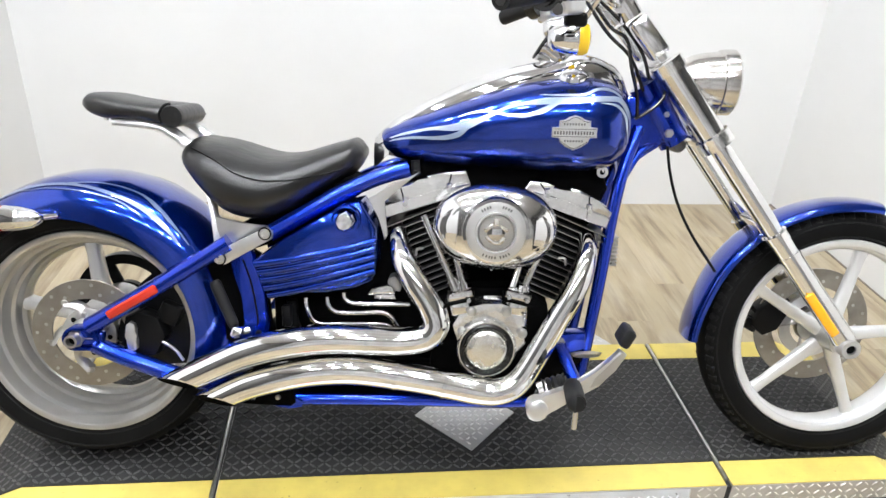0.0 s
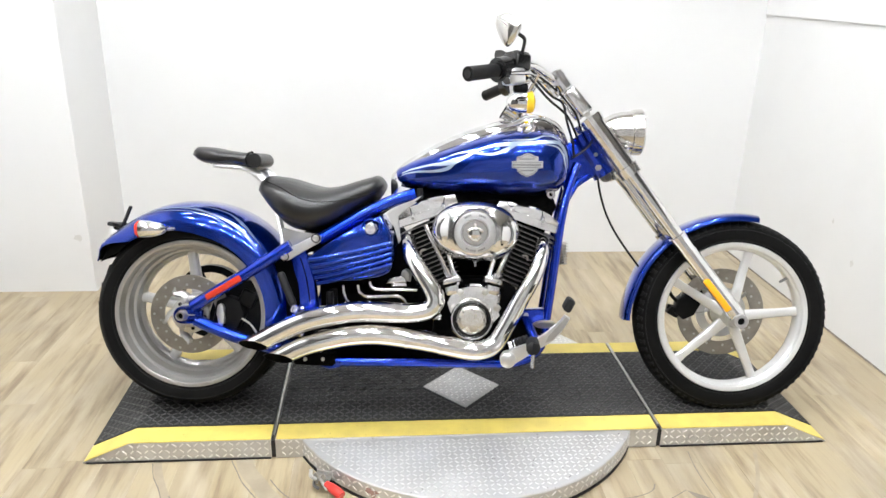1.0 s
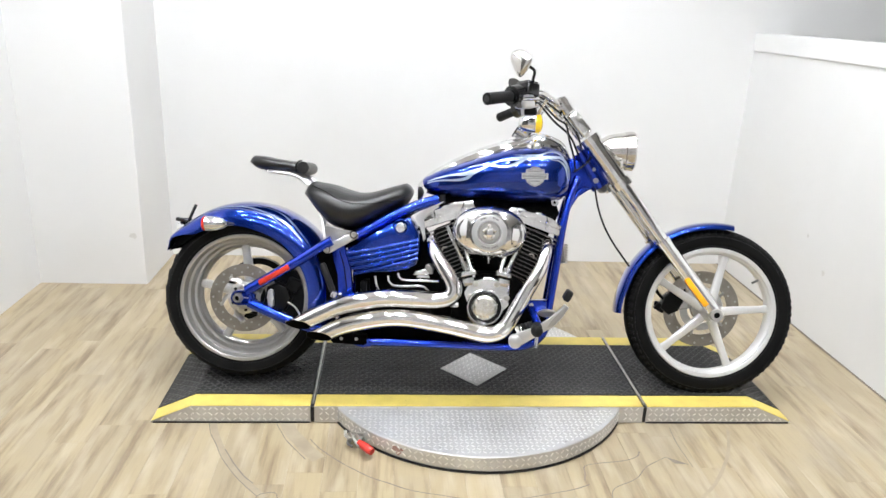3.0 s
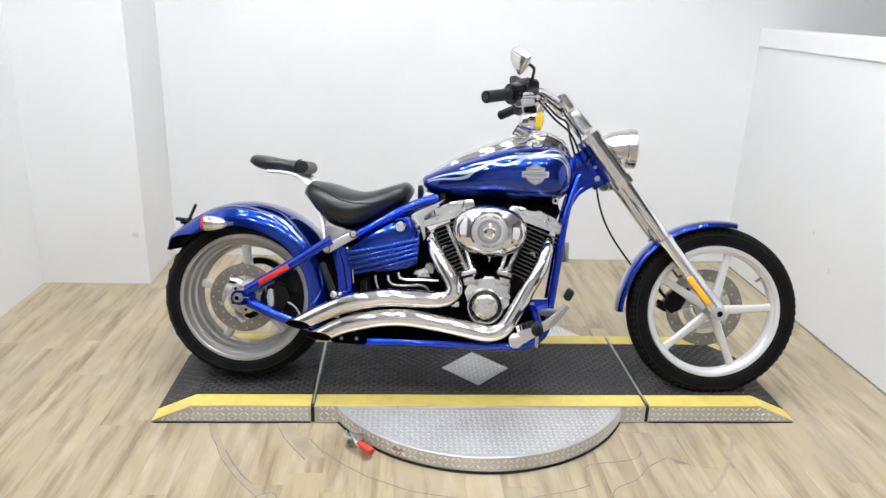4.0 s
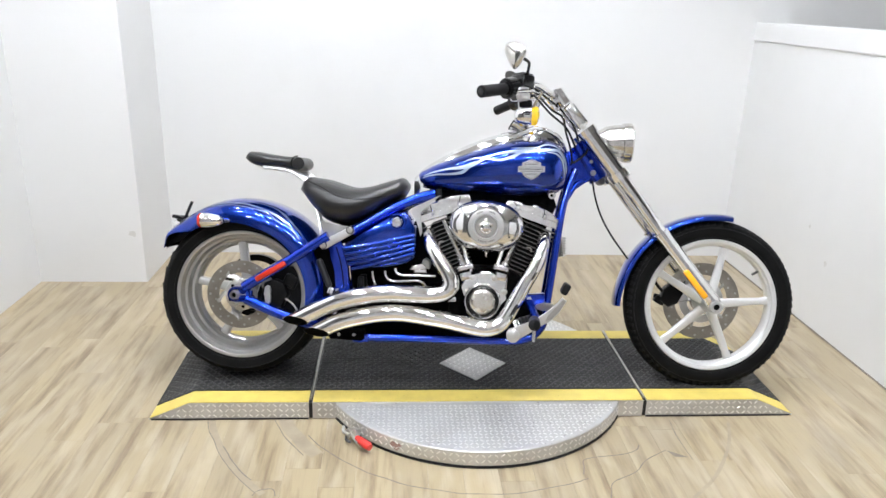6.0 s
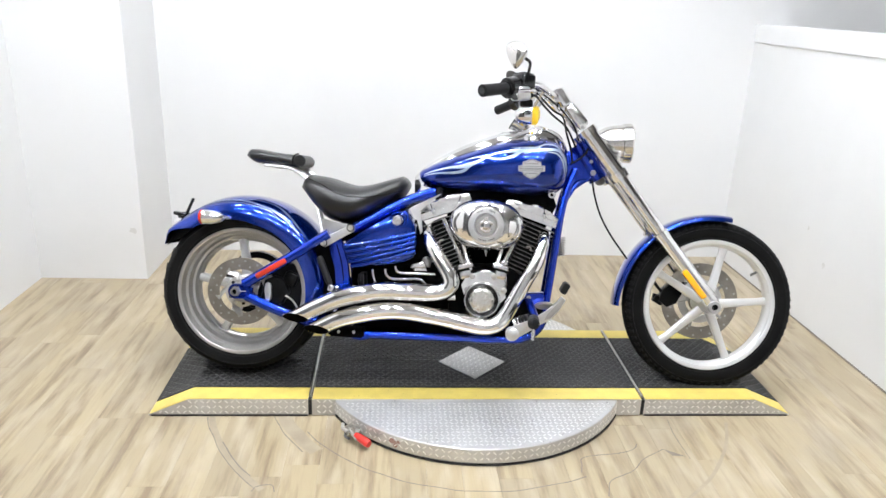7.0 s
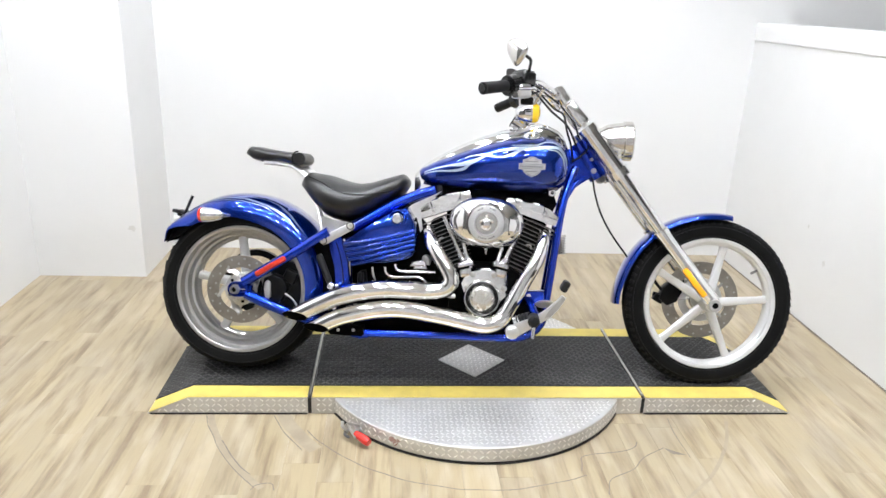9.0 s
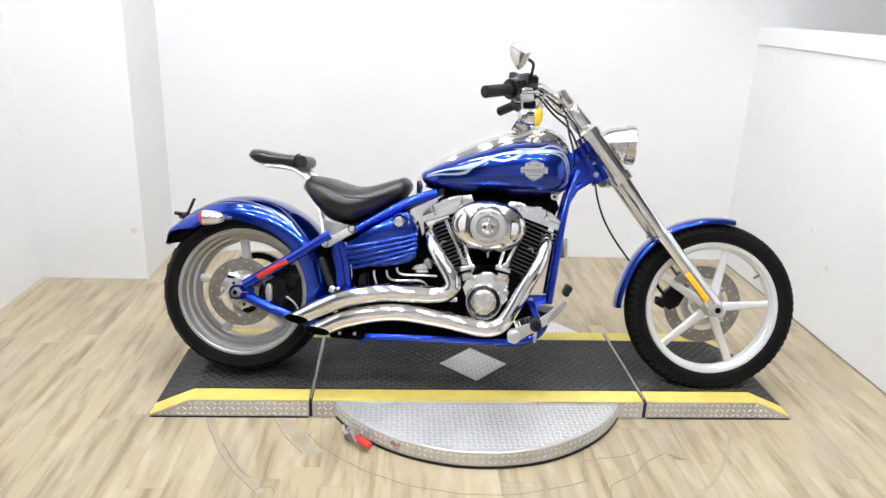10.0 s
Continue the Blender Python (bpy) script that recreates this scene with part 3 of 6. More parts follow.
rear = wheel("rear_wheel", RW,
             [(0.234, -0.116), (0.242, -0.115), (0.2440, -0.109), (0.238, -0.100), (0.234, -0.05), (0.234, 0.05), (0.238, 0.10), (0.2440, 0.109),
              (0.242, 0.115), (0.234, 0.116), (0.226, 0.10), (0.208, 0.05), (0.190, 0.012), (0.185, 0.0), (0.187, -0.012), (0.196, -0.018),
              (0.1985, -0.040), (0.2005, -0.043), (0.2085, -0.0445), (0.2100, -0.047), (0.2125, -0.074), (0.2145, -0.077), (0.2235, -0.0785), (0.2250, -0.082), (0.2268, -0.106), (0.2290, -0.113), (0.234, -0.116)],
             [(0.236, -0.109), (0.2445, -0.112), (0.260, -0.121), (0.282, -0.122), (0.297, -0.108), (0.307, -0.075), (0.313, -0.035), (0.315, 0.0),
              (0.313, 0.035), (0.307, 0.075), (0.297, 0.108), (0.282, 0.122), (0.262, 0.121), (0.249, 0.113), (0.236, 0.109), (0.236, -0.109)],
             (30, 0.2992, 0.088, 0.034, 0.026), 5, 97, 0.045, 0.196, 0.021, 0.022,
             "wide silver five-spoke rear wheel with machined lip", "wide low-profile black rear tyre", ((0.2515, -0.1165), (0.2800, -0.1222)))
front = wheel("front_wheel", FW,
              [(0.232, -0.043), (0.241, -0.043), (0.2440, -0.038), (0.238, -0.026), (0.236, 0.0), (0.240, 0.024), (0.2440, 0.031), (0.242, 0.036), (0.236, 0.036),
               (0.226, 0.026), (0.220, 0.014), (0.216, -0.006), (0.2165, -0.024), (0.2205, -0.031), (0.2240, -0.033), (0.2265, -0.040), (0.232, -0.043)],
              [(0.236, -0.030), (0.2445, -0.040), (0.262, -0.047), (0.282, -0.047), (0.299, -0.039), (0.308, -0.022), (0.312, 0.0),
               (0.308, 0.022), (0.299, 0.039), (0.282, 0.047), (0.262, 0.045), (0.248, 0.034), (0.236, 0.030), (0.236, -0.030)],
              (72, 0.2986, 0.0345, 0.0165, 0.020), 5, 5, 0.03, 0.220, 0.0175, 0.012,
              "silver five-spoke front wheel", "narrow black front tyre with tread blocks", ((0.2500, -0.0425), (0.2840, -0.0463)))
for w_, c_, hub in ((rear, RW, [(0, -0.125), (0.03, -0.125), (0.045, -0.11), (0.055, -0.07), (0.06, 0.0), (0.06, 0.1), (0, 0.1)]),
                    (front, FW, [(0, -0.072), (0.026, -0.072), (0.03, -0.045), (0.032, 0.0), (0.04, 0.03), (0.04, 0.05), (0, 0.05)])):
    piece("hub", "aluminium", w_, lambda bm: lathe(bm, hub, Matrix.Translation(c_), 40))
piece("valve_stem", "dark_steel", front, lambda bm: rod(bm, FW + Vector((0.176, -0.02, 0.128)), FW + Vector((0.153, -0.02, 0.115)), 0.0045, 8))


def rotor(bm, c, y, r, inner, holes):
    m = Matrix.Translation(c + Vector((0, y, 0)))
    lathe(bm, [(inner, -0.003), (r - 0.001, -0.003), (r, -0.002), (r, 0.002), (r - 0.001, 0.003), (inner, 0.003), (inner, -0.003)], m, 72)
    lathe(bm, [(0.028, -0.006), (0.042, -0.006), (0.042, 0.004), (0.028, 0.004), (0.028, -0.006)], m, 32)


def rotor_arm(bm, c, y, inner, k):
    a = radians(72 * k + 20)
    p = c + Vector((0, y, 0))
    tube(bm, [p + Vector((0.032 * math.cos(a), 0, 0.032 * math.sin(a))), p + Vector((0.07 * math.cos(a + 0.25), 0, 0.07 * math.sin(a + 0.25))),
              p + Vector(((inner + 0.006) * math.cos(a + 0.3), 0, (inner + 0.006) * math.sin(a + 0.3)))], 0.009, 8, 4, flat=0.4)


def rotor_holes(bm, c, y, r, inner, n, side):
    for k in range(n):
        a = 2 * math.pi * k / n
        rr = inner + (r - inner) * (0.3, 0.72)[k % 2]
        lathe(bm, [(0, -0.0036 * 1), (0.0042, -0.0036), (0.0042, 0.0036), (0, 0.0036)], Matrix.Translation(c + Vector((rr * math.cos(a), y, rr * math.sin(a)))), 8)


d = piece("brake_disc", "rotor", rear, lambda bm: rotor(bm, RW, -0.108, 0.1295, 0.084, 0), "drilled steel rear brake disc")
tagged(piece("disc_holes", "zinc", d, lambda bm: rotor_holes(bm, RW, -0.108, 0.1295, 0.084, 30, -1)), kind="stuff")
piece("disc_carrier", "steel", d, lambda bm: lathe(bm, [(0.030, -0.1125), (0.058, -0.1125), (0.061, -0.1100), (0.061, -0.1055), (0.030, -0.1055), (0.030, -0.1125)], Matrix.Translation(RW), 48), "silver disc carrier with five swept arms")


def carrier_arm(bm, k):
    a = radians(72 * k + 24)
    row = [RW + Vector((r * math.cos(a + t), -0.1095, r * math.sin(a + t))) for r, t in ((0.046, 0.0), (0.060, 0.10), (0.073, 0.27), (0.089, 0.50))]
    tube(bm, row, [0.0160, 0.0140, 0.0120, 0.0130], 10, 5, flat=0.22)


each("carrier_arm", "steel", d, [lambda bm, k=k: carrier_arm(bm, k) for k in range(5)])
each("carrier_hole", "soot", d, [lambda bm, a=a: lathe(bm, [(0, -0.1132), (0.0062, -0.1132), (0.0062, -0.110), (0, -0.110)], Matrix.Translation(RW + Vector((0.0465 * math.cos(a), 0, 0.0465 * math.sin(a)))), 12) for a in np.arange(5) * 2 * math.pi / 5 + 1.1])
each("rotor_rivet", "zinc", d, [lambda bm, a=a: lathe(bm, [(0, -0.1135), (0.0065, -0.1135), (0.0080, -0.1115), (0.0080, -0.110), (0, -0.110)], Matrix.Translation(RW + Vector((0.0885 * math.cos(a), 0, 0.0885 * math.sin(a)))), 14) for a in np.arange(5) * 2 * math.pi / 5 + radians(24) + 0.50])
each("carrier_bolt", "zinc", d, [lambda bm, a=a: bolt(bm, RW + Vector((0.0465 * math.cos(a), -0.1125, 0.0465 * math.sin(a))), 0.007, 0.007) for a in np.arange(5) * 2 * math.pi / 5 + 0.47])
d = piece("brake_disc", "rotor", front, lambda bm: rotor(bm, FW, 0.062, 0.146, 0.10, 0), "drilled steel front brake disc")
tagged(piece("disc_holes", "zinc", d, lambda bm: rotor_holes(bm, FW, 0.062, 0.146, 0.10, 26, 1)), kind="stuff")
each("carrier_arm", "steel", d, [lambda bm, k=k: rotor_arm(bm, FW, 0.062, 0.10, k) for k in range(5)])
piece("disc_carrier", "aluminium", d, lambda bm: lathe(bm, [(0.055, 0.056), (0.083, 0.056), (0.083, 0.066), (0.055, 0.066), (0.055, 0.056)], Matrix.Translation(FW), 40))


def pulley(bm):
    m = Matrix.Translation(RW + Vector((0, 0.135, 0)))
    lathe(bm, [(0.105, -0.018), (0.13, -0.018), (0.13, 0.018), (0.105, 0.018), (0.105, -0.018)], m, 60)
    lathe(bm, [(0.03, -0.01), (0.055, -0.01), (0.055, 0.01), (0.03, 0.01), (0.03, -0.01)], m, 30)
    for k in range(5):
        box(bm, (0.07, 0.012, 0.028), m @ pose(0, 0, 0, 0, 72 * k + 30) @ pose(0.08, 0, 0), 0.004)


piece("drive_pulley", "black", rear, pulley, "black toothed belt pulley on the far side")

# ---- fenders
SE = 2.5


def arch_pt(c, hw, skirt, crown, theta, u, off=0.0):
    """u runs from -1 (right edge) over 0 (crown) to 1 (left edge)."""
    f = radians(90 * (1 - abs(u)))
    y = hw * math.cos(f) ** (2 / SE)
    r = skirt(theta) + (crown(theta) - skirt(theta)) * math.sin(f) ** (2 / SE)
    a = radians(theta)
    n = off
    return c + Vector(((r + n) * math.cos(a), math.copysign(y + n, u), (r + n) * math.sin(a)))


def fender(bm, c, hw, skirt, crown, a0, a1, n, thick):
    us = np.linspace(-1, 1, 21)
    rings = []
    for th in np.linspace(a0, a1, n):
        outer = [arch_pt(c, hw(th), skirt, crown, th, u) for u in us]
        inner = [arch_pt(c, hw(th) - thick, skirt, lambda q: crown(q) - thick, th, u) for u in us[::-1]]
        rings.append(outer + inner)
    loft(bm, rings)
    bm.faces.ensure_lookup_table()
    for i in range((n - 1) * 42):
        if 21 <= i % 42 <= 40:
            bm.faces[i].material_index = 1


ease = lambda t: 0 if t < 0 else 1 if t > 1 else t * t * (3 - 2 * t)
r_skirt = lambda th: 0.257 + 0.037 * min(1, max(0, (th - 75) / 64)) + 0.047 * ease((th - 124) / 19) - 0.014 * ease((th - 141) / 8)
r_crown = lambda th: 0.358 + 0.004 * ease((th - 120) / 24) - 0.024 * ease((th - 138) / 12) - 0.010 * ease((50 - th) / 60)
r_hw = lambda th: 0.136 - 0.012 * ease((th - 120) / 32)
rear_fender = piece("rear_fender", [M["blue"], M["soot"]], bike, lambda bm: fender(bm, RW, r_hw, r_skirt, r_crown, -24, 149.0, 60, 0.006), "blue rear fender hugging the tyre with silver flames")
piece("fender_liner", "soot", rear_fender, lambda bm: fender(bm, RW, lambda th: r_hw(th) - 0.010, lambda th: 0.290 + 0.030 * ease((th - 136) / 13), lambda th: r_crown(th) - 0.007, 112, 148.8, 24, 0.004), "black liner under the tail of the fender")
f_skirt = lambda th: 0.316 + 0.010 * ease((th - 160) / 24)
f_crown = lambda th: 0.340 + 0.009 * ease((th - 160) / 24)
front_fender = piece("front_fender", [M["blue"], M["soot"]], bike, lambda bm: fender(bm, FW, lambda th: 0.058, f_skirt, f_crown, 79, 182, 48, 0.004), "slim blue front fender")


def ribbon(bm, path, surf, steps=8, cross=4):
    """A painted line laid on a surface: path of (u, v, width)."""
    pts = curve(path, steps)
    rows = []
    for i, p in enumerate(pts):
        d = pts[min(i + 1, len(pts) - 1)] - pts[max(i - 1, 0)]
        n = Vector((-d.y, d.x, 0))
        n = n.normalized() if n.length > 0 else Vector((0, 1, 0))
        rows.append([bm.verts.new(surf(p.x + n.x * p.z * (k / cross - 0.5), p.y + n.y * p.z * (k / cross - 0.5))) for k in range(cross + 1)])
    for a, b in zip(rows, rows[1:]):
        for k in range(cross):
            bm.faces.new((a[k], a[k + 1], b[k + 1], b[k]))


FEND = [[(148, 0.34, 5), (132, 0.50, 6), (112, 0.56, 7), (92, 0.52, 8), (76, 0.46, 9), (62, 0.42, 12), (52, 0.36, 10), (42, 0.30, 3)],
        [(92, 0.54, 3), (78, 0.62, 4), (66, 0.62, 5), (58, 0.54, 8), (50, 0.46, 6), (40, 0.40, 2)],
        [(110, 0.52, 2), (96, 0.44, 3), (84, 0.40, 4), (72, 0.38, 4), (60, 0.30, 3)]]


def fender_flames(bm):
    for s in (-1, 1):
        for path in FEND:
            ribbon(bm, [(th, (1 - u) * 90, w * 0.55) for th, u, w in path],
                   lambda th, v_: arch_pt(RW, r_hw(th), r_skirt, r_crown, th, s * v_ / 90, 0.0012))


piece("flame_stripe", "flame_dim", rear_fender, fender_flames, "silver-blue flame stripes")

# ---- fuel tank
TX = [0.655, 0.668, 0.70, 0.78, 0.88, 0.98, 1.08, 1.15, 1.195, 1.218, 1.228]
TT = [0.768, 0.784, 0.803, 0.836, 0.872, 0.902, 0.917, 0.912, 0.890, 0.860, 0.828]
TB = [0.742, 0.732, 0.722, 0.711, 0.704, 0.699, 0.695, 0.699, 0.716, 0.744, 0.776]
TW = [0.020, 0.048, 0.082, 0.120, 0.147, 0.163, 0.170, 0.165, 0.142, 0.105, 0.050]
TN = 2.5


def spline(xs, ys):
    """A smooth curve through the points, as a function."""
    xs, ys = np.array(xs), np.array(ys)
    g = np.gradient(ys, xs)

    def f(x):
        x = min(max(x, xs[0]), xs[-1])
        i = min(int(np.searchsorted(xs, x, "right")) - 1, len(xs) - 2)
        h = xs[i + 1] - xs[i]
        t = (x - xs[i]) / h
        return float((2 * t ** 3 - 3 * t * t + 1) * ys[i] + (t ** 3 - 2 * t * t + t) * h * g[i] + (3 * t * t - 2 * t ** 3) * ys[i + 1] + (t ** 3 - t * t) * h * g[i + 1])
    return f


t_top, t_bot, t_wid = spline(TX, TT), spline(TX, TB), spline(TX, TW)


def tank_ring(x, n=40, grow=0.0):
    zc, hz, w = (t_top(x) + t_bot(x)) / 2, (t_top(x) - t_bot(x)) / 2 + grow, t_wid(x) + grow
    out = []
    for k in range(n):
        a = 2 * math.pi * k / n
        c, s = math.cos(a), math.sin(a)
        out.append(Vector((x, w * math.copysign(abs(c) ** (2 / TN), c), zc + hz * math.copysign(abs(s) ** (2 / TN), s))))
    return out


def tank_side(x, z, off=0.0012):
    zc, hz = (t_top(x) + t_bot(x)) / 2, (t_top(x) - t_bot(x)) / 2
    q = min(0.999, abs((z - zc) / hz))
    return Vector((x, -t_wid(x) * (1 - q ** TN) ** (1 / TN) - off, z))


def tank_shape(bm):
    loft(bm, [tank_ring(x) for x in np.concatenate([np.linspace(0.655, 0.70, 6)[:-1], np.linspace(0.70, 1.15, 22)[:-1], np.linspace(1.15, 1.228, 9)])])


tank = piece("fuel_tank", "blue", bike, tank_shape, "deep blue teardrop fuel tank with silver flames", 60)
TANK_FLAMES = [
    [(1.216, 0.785, 0.005), (1.209, 0.825, 0.009), (1.188, 0.859, 0.012), (1.153, 0.864, 0.012), (1.099, 0.861, 0.013), (1.055, 0.859, 0.015), (1.022, 0.857, 0.014), (0.985, 0.852, 0.008), (0.951, 0.845, 0.007), (0.925, 0.834, 0.008), (0.905, 0.824, 0.010),
     (0.886, 0.815, 0.013), (0.859, 0.804, 0.018), (0.826, 0.798, 0.014), (0.782, 0.794, 0.007), (0.727, 0.782, 0.006), (0.690, 0.770, 0.003)],
    [(1.052, 0.856, 0.008), (1.022, 0.840, 0.013), (1.003, 0.833, 0.010), (0.979, 0.827, 0.009), (0.941, 0.829, 0.007), (0.908, 0.834, 0.006), (0.875, 0.831, 0.005), (0.842, 0.821, 0.002)],
    [(0.866, 0.802, 0.005), (0.845, 0.786, 0.012), (0.820, 0.778, 0.011), (0.787, 0.775, 0.008), (0.743, 0.774, 0.006), (0.705, 0.768, 0.004), (0.688, 0.762, 0.002)],
    [(1.192, 0.866, 0.004), (1.166, 0.881, 0.006), (1.136, 0.883, 0.006), (1.104, 0.872, 0.006), (1.060, 0.870, 0.005), (1.012, 0.870, 0.002)],
    [(1.212, 0.770, 0.003), (1.205, 0.800, 0.005), (1.198, 0.828, 0.007), (1.176, 0.850, 0.006), (1.140, 0.856, 0.002)]]
piece("flame_stripe", "flame", tank, lambda bm: [ribbon(bm, [(x, z, w * 0.92) for x, z, w in p], tank_side) for p in TANK_FLAMES], "silver-blue flame stripes")


def badge(bm, grow=1.0, y=0.0):
    c = (1.087, 0.794)
    half = [(0.0, 0.036), (0.012, 0.033), (0.021, 0.027), (0.033, 0.025), (0.034, 0.012), (0.048, 0.011), (0.048, -0.010), (0.033, -0.011), (0.030, -0.020), (0.017, -0.030), (0.0, -0.037)]
    poly = half + [(-x, z) for x, z in half[-2:0:-1]]
    lo = [bm.verts.new(tank_side(c[0] + x * grow, c[1] + z * grow, 0.0005)) for x, z in poly]
    hi = [bm.verts.new(tank_side(c[0] + x * grow * 0.95, c[1] + z * grow * 0.95, 0.004 + y)) for x, z in poly]
    bm.faces.new(hi)
    for k in range(len(poly)):
        bm.faces.new((lo[k], lo[(k + 1) % len(poly)], hi[(k + 1) % len(poly)], hi[k]))


b_ = piece("badge", "aluminium", tank, badge, "cast silver shield-and-bar tank emblem", 20)


def badge_bars(bm):
    for x0, x1, z0, z1 in ((-0.043, 0.043, -0.0035, 0.0035), (-0.024, 0.024, 0.0155, 0.020), (-0.021, 0.021, -0.019, -0.0150)):
        n = max(4, int((x1 - x0) / 0.0058))
        for k in range(n):
            u0, u1 = x0 + (x1 - x0) * k / n, x0 + (x1 - x0) * (k + 0.5) / n
            vs = [bm.verts.new(tank_side(1.087 + x, 0.794 + z, 0.0047)) for x, z in ((u0, z0), (u1, z0), (u1, z1), (u0, z1))]
            bm.faces.new(vs)


each("badge_edge", "dark_steel", b_, [lambda bm, q=q: tube(bm, [tank_side(1.087 + x, 0.794 + z, 0.0046) for x, z in q], 0.0007, 5, 3) for q in
     ([(-0.044, 0.008), (0, 0.008), (0.044, 0.008)], [(-0.044, -0.0075), (0, -0.0075), (0.044, -0.0075)], [(-0.030, 0.022), (-0.018, 0.024), (0, 0.032), (0.018, 0.024), (0.030, 0.022)], [(-0.028, -0.018), (-0.015, -0.026), (0, -0.0325), (0.015, -0.026), (0.028, -0.018)])])
piece("badge_relief", "dark_steel", b_, badge_bars)
CXS = [0.650, 0.68, 0.739, 0.848, 0.955, 1.041, 1.105, 1.165, 1.205, 1.222]
CZS = [0.768, 0.797, 0.835, 0.889, 0.927, 0.947, 0.962, 0.947, 0.918, 0.885]
CWS = [0.040, 0.062, 0.074, 0.084, 0.092, 0.096, 0.094, 0.080, 0.058, 0.036]
c_top, c_wid = spline(CXS, CZS), spline(CXS, CWS)


def console(bm):
    rings = []
    for x in np.linspace(0.650, 1.222, 30):
        ring = []
        zt, w = c_top(x), c_wid(x)
        for k in range(15):
            a = math.pi * k / 14
            ring.append(Vector((x, w * math.cos(a), zt - 0.046 + 0.046 * math.sin(a) ** 0.7)))
        ring += [Vector((x, -w * 0.97, zt - 0.070)), Vector((x, w * 0.97, zt - 0.070))]
        rings.append(ring)
    loft(bm, rings)


piece("dash_console", "chrome", tank, console, "long chrome dash console on the tank", 50)
for s in (-1, 1):
    piece("fuel_cap", "chrome", tank, lambda bm: lathe(bm, [(0, 0.020), (0.018, 0.019), (0.030, 0.013), (0.034, 0.006), (0.034, -0.012), (0, -0.012)],
                                                     pose(1.087, s * 0.088, 0.905, 90 + s * -20), 36), "domed chrome fuel cap")

# ---- seats
SX = [0.222, 0.245, 0.286, 0.332, 0.387, 0.44, 0.49, 0.55, 0.60, 0.632, 0.648]
ST = [0.728, 0.765, 0.768, 0.760, 0.742, 0.730, 0.733, 0.751, 0.766, 0.770, 0.750]
SB = [0.712, 0.688, 0.636, 0.590, 0.572, 0.575, 0.594, 0.630, 0.668, 0.694, 0.722]
SW = [0.050, 0.105, 0.142, 0.163, 0.172, 0.168, 0.152, 0.122, 0.100, 0.085, 0.050]
SX = [0.219 + (x - 0.222) * 0.955 for x in SX]
ST, SB = ([0.670 + (z - 0.670) * 0.90 for z in zs] for zs in (ST, SB))
s_top, s_bot, s_wid = spline(SX, ST), spline(SX, SB), spline(SX, SW)


def seat_shape(bm):
    rings = []
    for x in np.linspace(0.219, 0.6258, 36):
        zt, zb, w = s_top(x), s_bot(x), s_wid(x)
        ring = []
        for k in range(40):
            a = 2 * math.pi * k / 40
            c, s = math.cos(a), math.sin(a)
            z = (zt + zb) / 2 + (zt - zb) / 2 * math.copysign(abs(s) ** 0.62, s)
            y = w * math.copysign(abs(c) ** 0.66, c) * (1 - 0.22 * max(0, -s)) * (1 - 0.24 * max(0, s))
            ring.append(Vector((x, y, z)))
        rings.append(ring)
    loft(bm, rings)


seat = piece("seat", "leather", bike, seat_shape, "deep-bucket black leather solo seat", 60)


def seat_side(x, z, off=0.001):
    zt, zb, w = s_top(x), s_bot(x), s_wid(x)
    q = max(-0.995, min(0.995, (z - (zt + zb) / 2) / ((zt - zb) / 2)))
    s = math.copysign(abs(q) ** (1 / 0.62), q)
    c = math.sqrt(max(0, 1 - s * s))
    return Vector((x, -w * c ** 0.66 * (1 - 0.22 * max(0, -s)) * (1 - 0.24 * max(0, s)) - off, z))


SEAM = [(0.263, 0.744), (0.322, 0.722), (0.370, 0.697), (0.422, 0.683), (0.475, 0.682), (0.523, 0.688), (0.570, 0.697), (0.608, 0.708)]
piece("seam", "black", seat, lambda bm: tube(bm, [seat_side(x, z) for x, z in SEAM], 0.0018, 6))


def pillion(bm):
    xs = np.linspace(0.040, 0.290, 22)
    zt = spline([0.040, 0.055, 0.08, 0.15, 0.22, 0.255, 0.275, 0.29], [0.838, 0.857, 0.860, 0.850, 0.842, 0.840, 0.834, 0.815])
    zb = spline([0.040, 0.055, 0.08, 0.12, 0.20, 0.235, 0.265, 0.29], [0.832, 0.820, 0.808, 0.801, 0.800, 0.792, 0.788, 0.808])
    wd = spline([0.040, 0.06, 0.10, 0.2, 0.27, 0.29], [0.050, 0.078, 0.092, 0.096, 0.090, 0.075])
    rings = []
    for x in xs:
        ring = []
        for k in range(28):
            a = 2 * math.pi * k / 28
            c, s = math.cos(a), math.sin(a)
            ring.append(Vector((0.008 + (x - 0.04) * 0.90, wd(x) * math.copysign(abs(c) ** 0.6, c), (zt(x) + zb(x)) / 2 - 0.005 + (zt(x) - zb(x)) / 2 * math.copysign(abs(s) ** 0.75, s))))
        rings.append(ring)
    loft(bm, rings)


